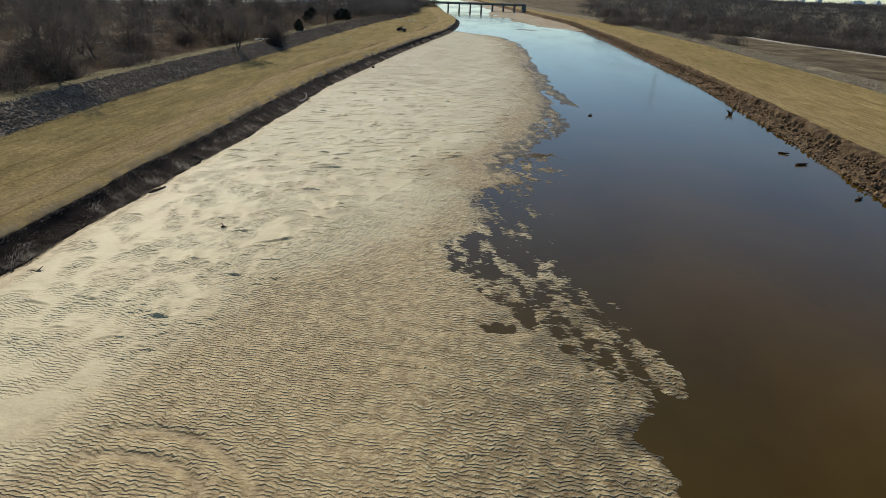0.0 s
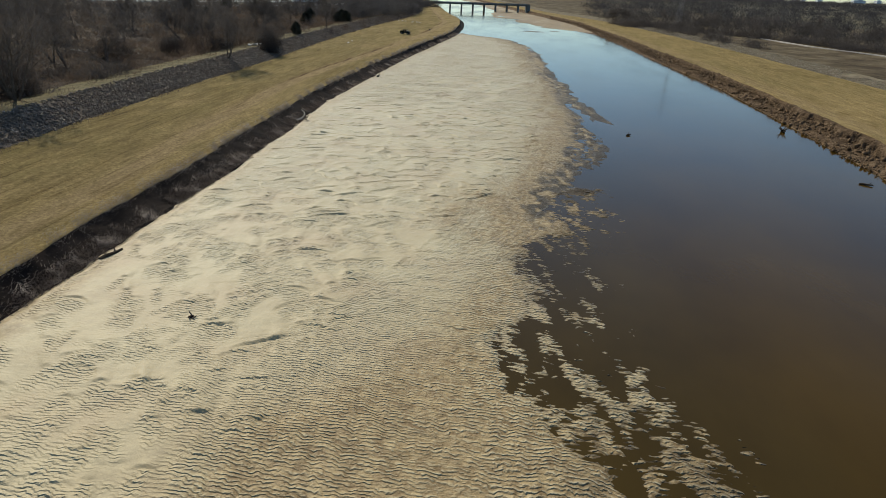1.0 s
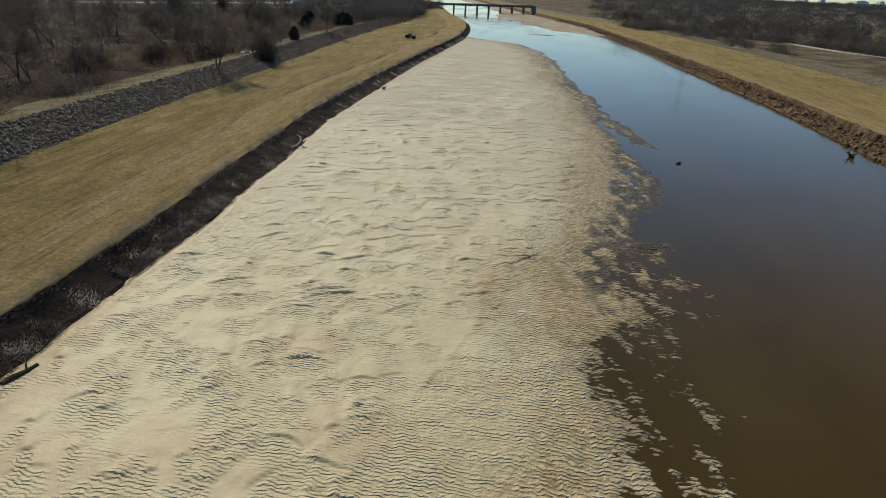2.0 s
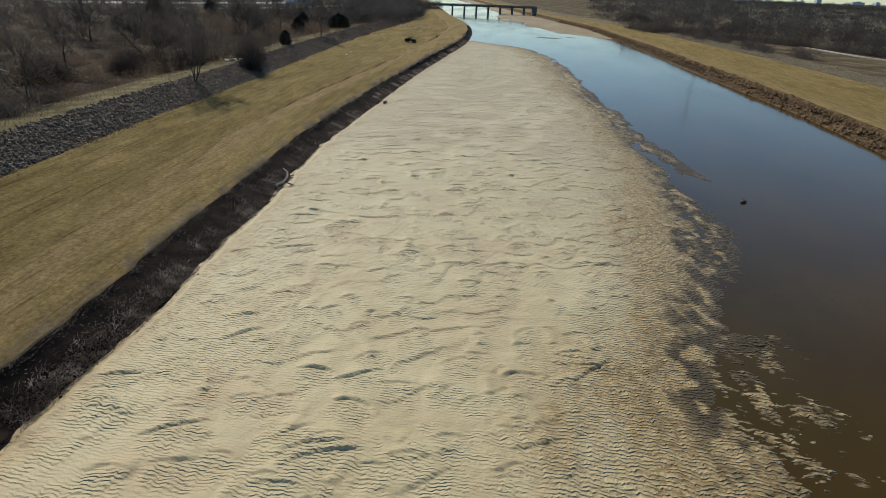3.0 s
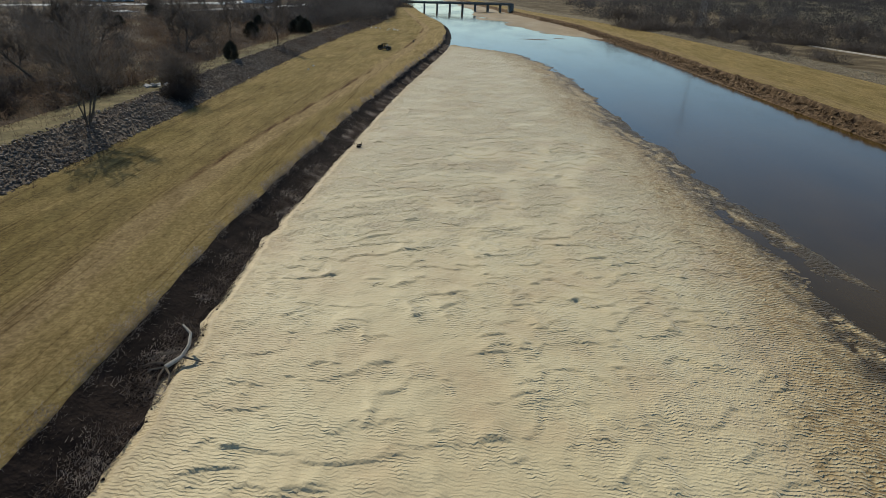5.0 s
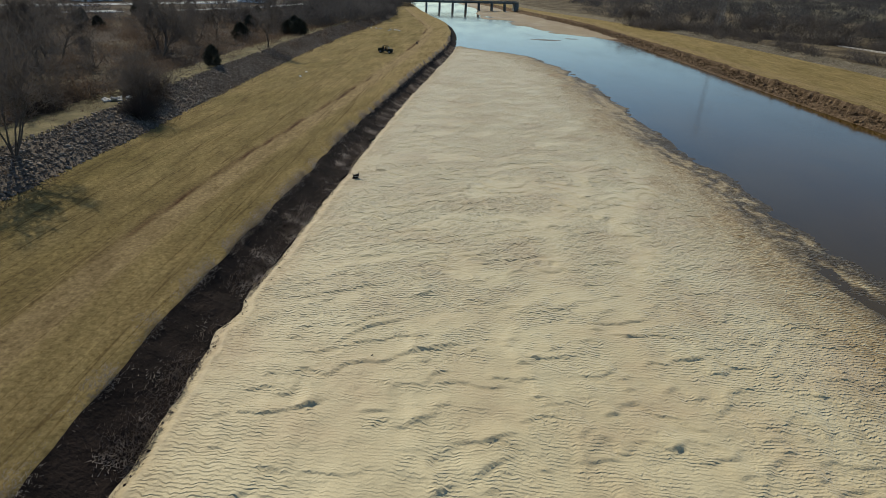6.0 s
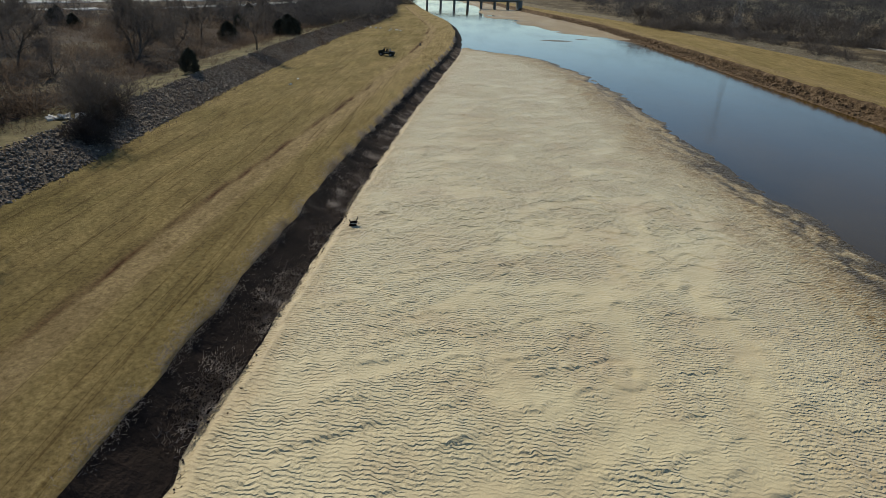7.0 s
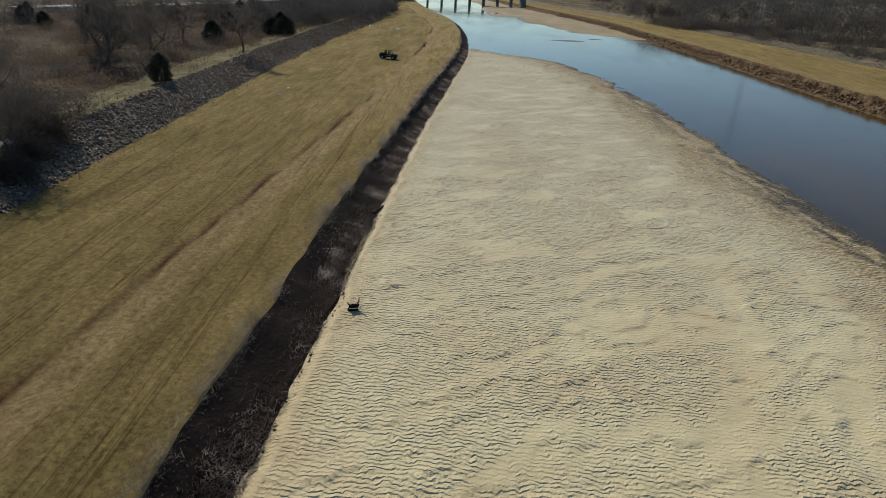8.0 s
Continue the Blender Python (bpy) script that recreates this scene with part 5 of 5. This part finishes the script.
def limb_curve(bm, points, radii, sides=7):
    for (a, r0), (b, r1) in zip(zip(points, radii), list(zip(points, radii))[1:]):
        rod(bm, a, b, r0, r1, sides)
    for p, r in zip(points[1:-1], radii[1:-1]):
        bmesh.ops.create_icosphere(bm, subdivisions=1, radius=r, matrix=Matrix.Translation(p))


def driftwood():
    # a bleached trunk with its roots, washed against the bank
    ob = new("driftwood_tree")
    ob.matrix_basis = pose(-35.3, 89.8, 0.12)
    bm = bmesh.new()
    limb_curve(bm, [(-0.5, 1.6, 1.15), (0.1, 1.2, 0.95), (0.35, 0.5, 0.7), (0.3, -0.2, 0.45), (-0.2, -0.9, 0.25)], [0.05, 0.08, 0.09, 0.10, 0.12])
    part("trunk", bm, BLEACHED, ob, "bleached curved trunk")
    for k, (a, b, c) in enumerate([((0.3, -0.2, 0.45), (0.8, -0.1, 0.3), (1.3, 0.0, 0.12)), ((-0.2, -0.9, 0.25), (-0.2, -1.5, 0.15), (0.0, -2.1, 0.05)), ((-0.2, -0.9, 0.25), (-0.7, -1.3, 0.3), (-1.1, -1.9, 0.1)), ((-0.2, -0.9, 0.25), (0.3, -1.4, 0.2), (0.5, -2.0, 0.06)), ((0.1, 0.1, 0.5), (-0.6, -0.2, 0.5), (-1.4, -0.6, 0.3)), ((0, -0.6, 0.3), (-0.9, -0.8, 0.35), (-1.7, -1.5, 0.25))]):
        bm = bmesh.new()
        limb_curve(bm, [a, b, c], [0.07, 0.05, 0.02], 6)
        part("root", bm, DEADWOOD, ob)
    tagged(ob, "bleached driftwood trunk with dark roots against the bank", "driftwood")
    for x, y, length, r, turn, label in ((-30.65, 45.9, 1.7, 0.17, 71, "dark waterlogged log lying on pale sand"), (-28.4, 29.7, 0.9, 0.09, -6, "short dark branch half buried in sand"), (8.5, 100.1, 0.7, 0.12, 30, "dark stub of wood in shallow water"),
                                         (33.1, 79.6, 1.6, 0.16, 20, "dark log stranded in water by the bank"), (32.7, 85.1, 1.3, 0.12, -25, "dark log stranded in water by the bank"), (-38.8, 148.7, 1.5, 0.14, 70, "dark snag at the foot of the bank"), (34.2, 66.4, 1.2, 0.15, 40, "dark log stranded in water by the bank")):
        log = new("log")
        log.matrix_basis = pose(x, y, 0.12 if x < 0 else 0.04, 0, 0, turn)
        bm = bmesh.new()
        limb_curve(bm, [(-length / 2, 0, 0.0), (-length / 5, 0.07, 0.06), (length / 5, 0.03, 0.07), (length / 2, 0.12, 0.12)], [r, r * 0.95, r * 0.8, r * 0.55], 8)
        part("stem", bm, WETWOOD, log)
        bm = bmesh.new()
        limb_curve(bm, [(length / 6, 0.03, 0.07), (length / 4, 0.3, 0.2), (length / 3, 0.5, 0.32)], [r * 0.4, r * 0.3, r * 0.12], 5)
        part("branch_stub", bm, WETWOOD, log)
        tagged(log, label, "log", "stranded logs")
    for x, y, n, size, label in ((-21.3, 39.9, 7, 0.5, "small twiggy branch on smooth sand"), (-28.9, 104.9, 5, 0.28, "small dark clump of drift on sand"), (32.7, 112.9, 9, 1.1, "dark snag leaning out of the water by the bank"), (-29.1, 106.3, 3, 0.2, "small dark clump of drift on sand"), (-32.8, 70.9, 3, 0.22, "small dark clump of drift on sand")):
        rng = random.Random(int(x * 10 + y))
        ob = new("snag")
        ob.matrix_basis = pose(x, y, 0.08)
        for k in range(n):
            bm = bmesh.new()
            w = rng.uniform(0, 6.28)
            e = rng.uniform(0.1, 0.9)
            reach = size * rng.uniform(0.45, 0.75)
            limb_curve(bm, [(0, 0, 0), (0.5 * reach * math.cos(w), 0.5 * reach * math.sin(w), e * size * 0.5), (reach * math.cos(w + 0.4), reach * math.sin(w + 0.4), e * size)], [0.09 * size + 0.02, 0.06 * size + 0.015, 0.02], 5)
            part("root" if n > 6 else "twig", bm, DEADWOOD, ob)
        bm = bmesh.new()
        bmesh.ops.create_icosphere(bm, subdivisions=2, radius=0.42 * size)
        for v in bm.verts:
            v.co *= 0.75 + 0.5 * noise.noise(v.co * 4 / size)
            v.co.z = v.co.z * 0.7 + 0.1
        part("core", bm, BANK, ob)
        tagged(ob, label, "driftwood")


def root_plate():
    ob = new("tree_stump")
    ob.matrix_basis = pose(-37.0, 133.5, 0.1, 12, 20, 35) @ Matrix.Scale(0.68, 4)
    bm = bmesh.new()
    bmesh.ops.create_icosphere(bm, subdivisions=3, radius=0.5)
    for v in bm.verts:
        v.co *= 0.85 + 0.45 * noise.noise(v.co * 3.2)
        v.co = Vector((v.co.x * 0.95, v.co.y * 0.55, v.co.z * 1.1 + 0.3))
    part("root_plate", bm, BANK, ob)
    for k, (a, b, c) in enumerate([((0.1, 0, 0.7), (0.15, 0.05, 1.0), (0.05, 0.1, 1.35)), ((-0.3, 0.1, 0.4), (-0.55, 0.2, 0.55), (-0.75, 0.1, 0.75)), ((0.2, -0.1, 0.2), (0.5, -0.25, 0.15), (0.8, -0.3, 0.02))]):
        bm = bmesh.new()
        limb_curve(bm, [a, b, c], [0.09, 0.06, 0.02], 6)
        part("root", bm, DEADWOOD, ob)
    bm = bmesh.new()
    limb_curve(bm, [(-0.55, -0.3, 0.45), (0.0, -0.36, 0.6), (0.4, -0.3, 0.78)], [0.04, 0.045, 0.03], 6)
    part("stick", bm, BLEACHED, ob, "bleached stick across the roots")
    tagged(ob, "dark stump with root plate stranded on rippled sand", "stump")


def litter():
    rng = random.Random(5)
    bits = [(-60.1, 188.5), (-59.5, 183.4), (-65.3, 168.9), (-75.2, 297.0), (-73.2, 296.1), (-71.2, 295.3), (-69.7, 294.4), (-66.1, 294.0), (-64.5, 293.5), (-63.7, 292.6), (-65.8, 289.9), (-62.5, 291.0)]
    for x, y in bits:
        bm = bmesh.new()
        bmesh.ops.create_icosphere(bm, subdivisions=2, radius=0.32 if y < 250 else 0.5)
        for v in bm.verts:
            v.co *= 0.6 + 0.8 * noise.noise(v.co * 5 + Vector((x, y, 0)))
            v.co.z *= 0.55
        mesh = bpy.data.meshes.new("litter")
        bm.to_mesh(mesh), bm.free()
        mesh.materials.append(PLASTIC)
        ob = new("litter", mesh)
        ob.matrix_basis = pose(x, y, 1.42 if x > -66 else 1.5, 0, 0, rng.uniform(0, 360))
        tagged(ob, "crumpled white plastic litter lying on dry grass", "litter", "litter on the terrace")
    for k in range(16):
        x, y = -68.9 + rng.uniform(-2.0, 2.0), 147.7 + rng.uniform(-0.9, 0.9)
        bm = bmesh.new()
        box(bm, (rng.uniform(0.4, 1.0), rng.uniform(0.3, 0.6), rng.uniform(0.12, 0.25)), (0, 0, 0), 0.04)
        for v in bm.verts:
            v.co += Vector((rng.uniform(-0.05, 0.05), rng.uniform(-0.05, 0.05), rng.uniform(-0.03, 0.03)))
        mesh = bpy.data.meshes.new("concrete_slab")
        bm.to_mesh(mesh), bm.free()
        mesh.materials.append(SLAB)
        ob = new("concrete_slab", mesh)
        ob.matrix_basis = pose(x, y, ground_z(x, y) + 0.1, rng.uniform(-25, 25), rng.uniform(-25, 25), rng.uniform(0, 360))
        tagged(ob, "broken pale concrete slab dumped beside the brush", "rubble", "dumped rubble")
    ob = new("fallen_tree")
    ob.matrix_basis = pose(-91.1, 119.3, 2.2, 0, 0, -15)
    bm = bmesh.new()
    limb_curve(bm, [(-2.6, 0, 0.3), (-0.6, 0.1, 0.35), (1.2, -0.1, 0.3), (2.4, 0.3, 0.4)], [0.2, 0.18, 0.14, 0.08])
    part("trunk", bm, BLEACHED, ob)
    bm = bmesh.new()
    limb_curve(bm, [(1.2, -0.1, 0.3), (1.9, 0.6, 0.9), (2.2, 1.3, 1.3)], [0.1, 0.07, 0.03])
    part("branch", bm, BLEACHED, ob)
    tagged(ob, "bleached fallen tree lying in the brush", "fallen tree")
    bm = bmesh.new()
    rod(bm, (0, 0, -0.2), (0.05, 0, 0.55), 0.3, 0.22, 9)
    stump = new("stump")
    stump.matrix_basis = pose(-50.4, 252.9, 1.25)
    part("stem", bm, DEADWOOD, stump)
    tagged(stump, "dark weathered stump on the mown terrace", "stump")


bridge()
pylon()
skyline()
strip("gravel_path", [(120, 195), (109.2, 235.1), (104.5, 249.8), (92.5, 271.6), (83.8, 307.7)], 1.5, GRAVEL, "pale gravel path along the far levee", "path", 0.3)
strip("access_road", [(-171.2, 274.6), (-165.1, 296.2), (-153.9, 319.3), (-144.3, 365.7), (-140.6, 397.7), (-140, 433)], 7, ASPHALT, "pale access road beyond the woods", "road", 0.15)
strip("highway", [(-212.8, 272.3), (-192.2, 321), (-180.5, 363.7), (-172.8, 391.7), (-168.1, 430.2)], 11, ASPHALT, "wide pale road beyond the woods", "road", 0.15)
warehouse(-163.3, 414, 18, 11, 4.2, 80)
warehouse(-211.7, 349.9, 22, 13, 4.5, 85)
vehicle()
driftwood()
root_plate()
litter()
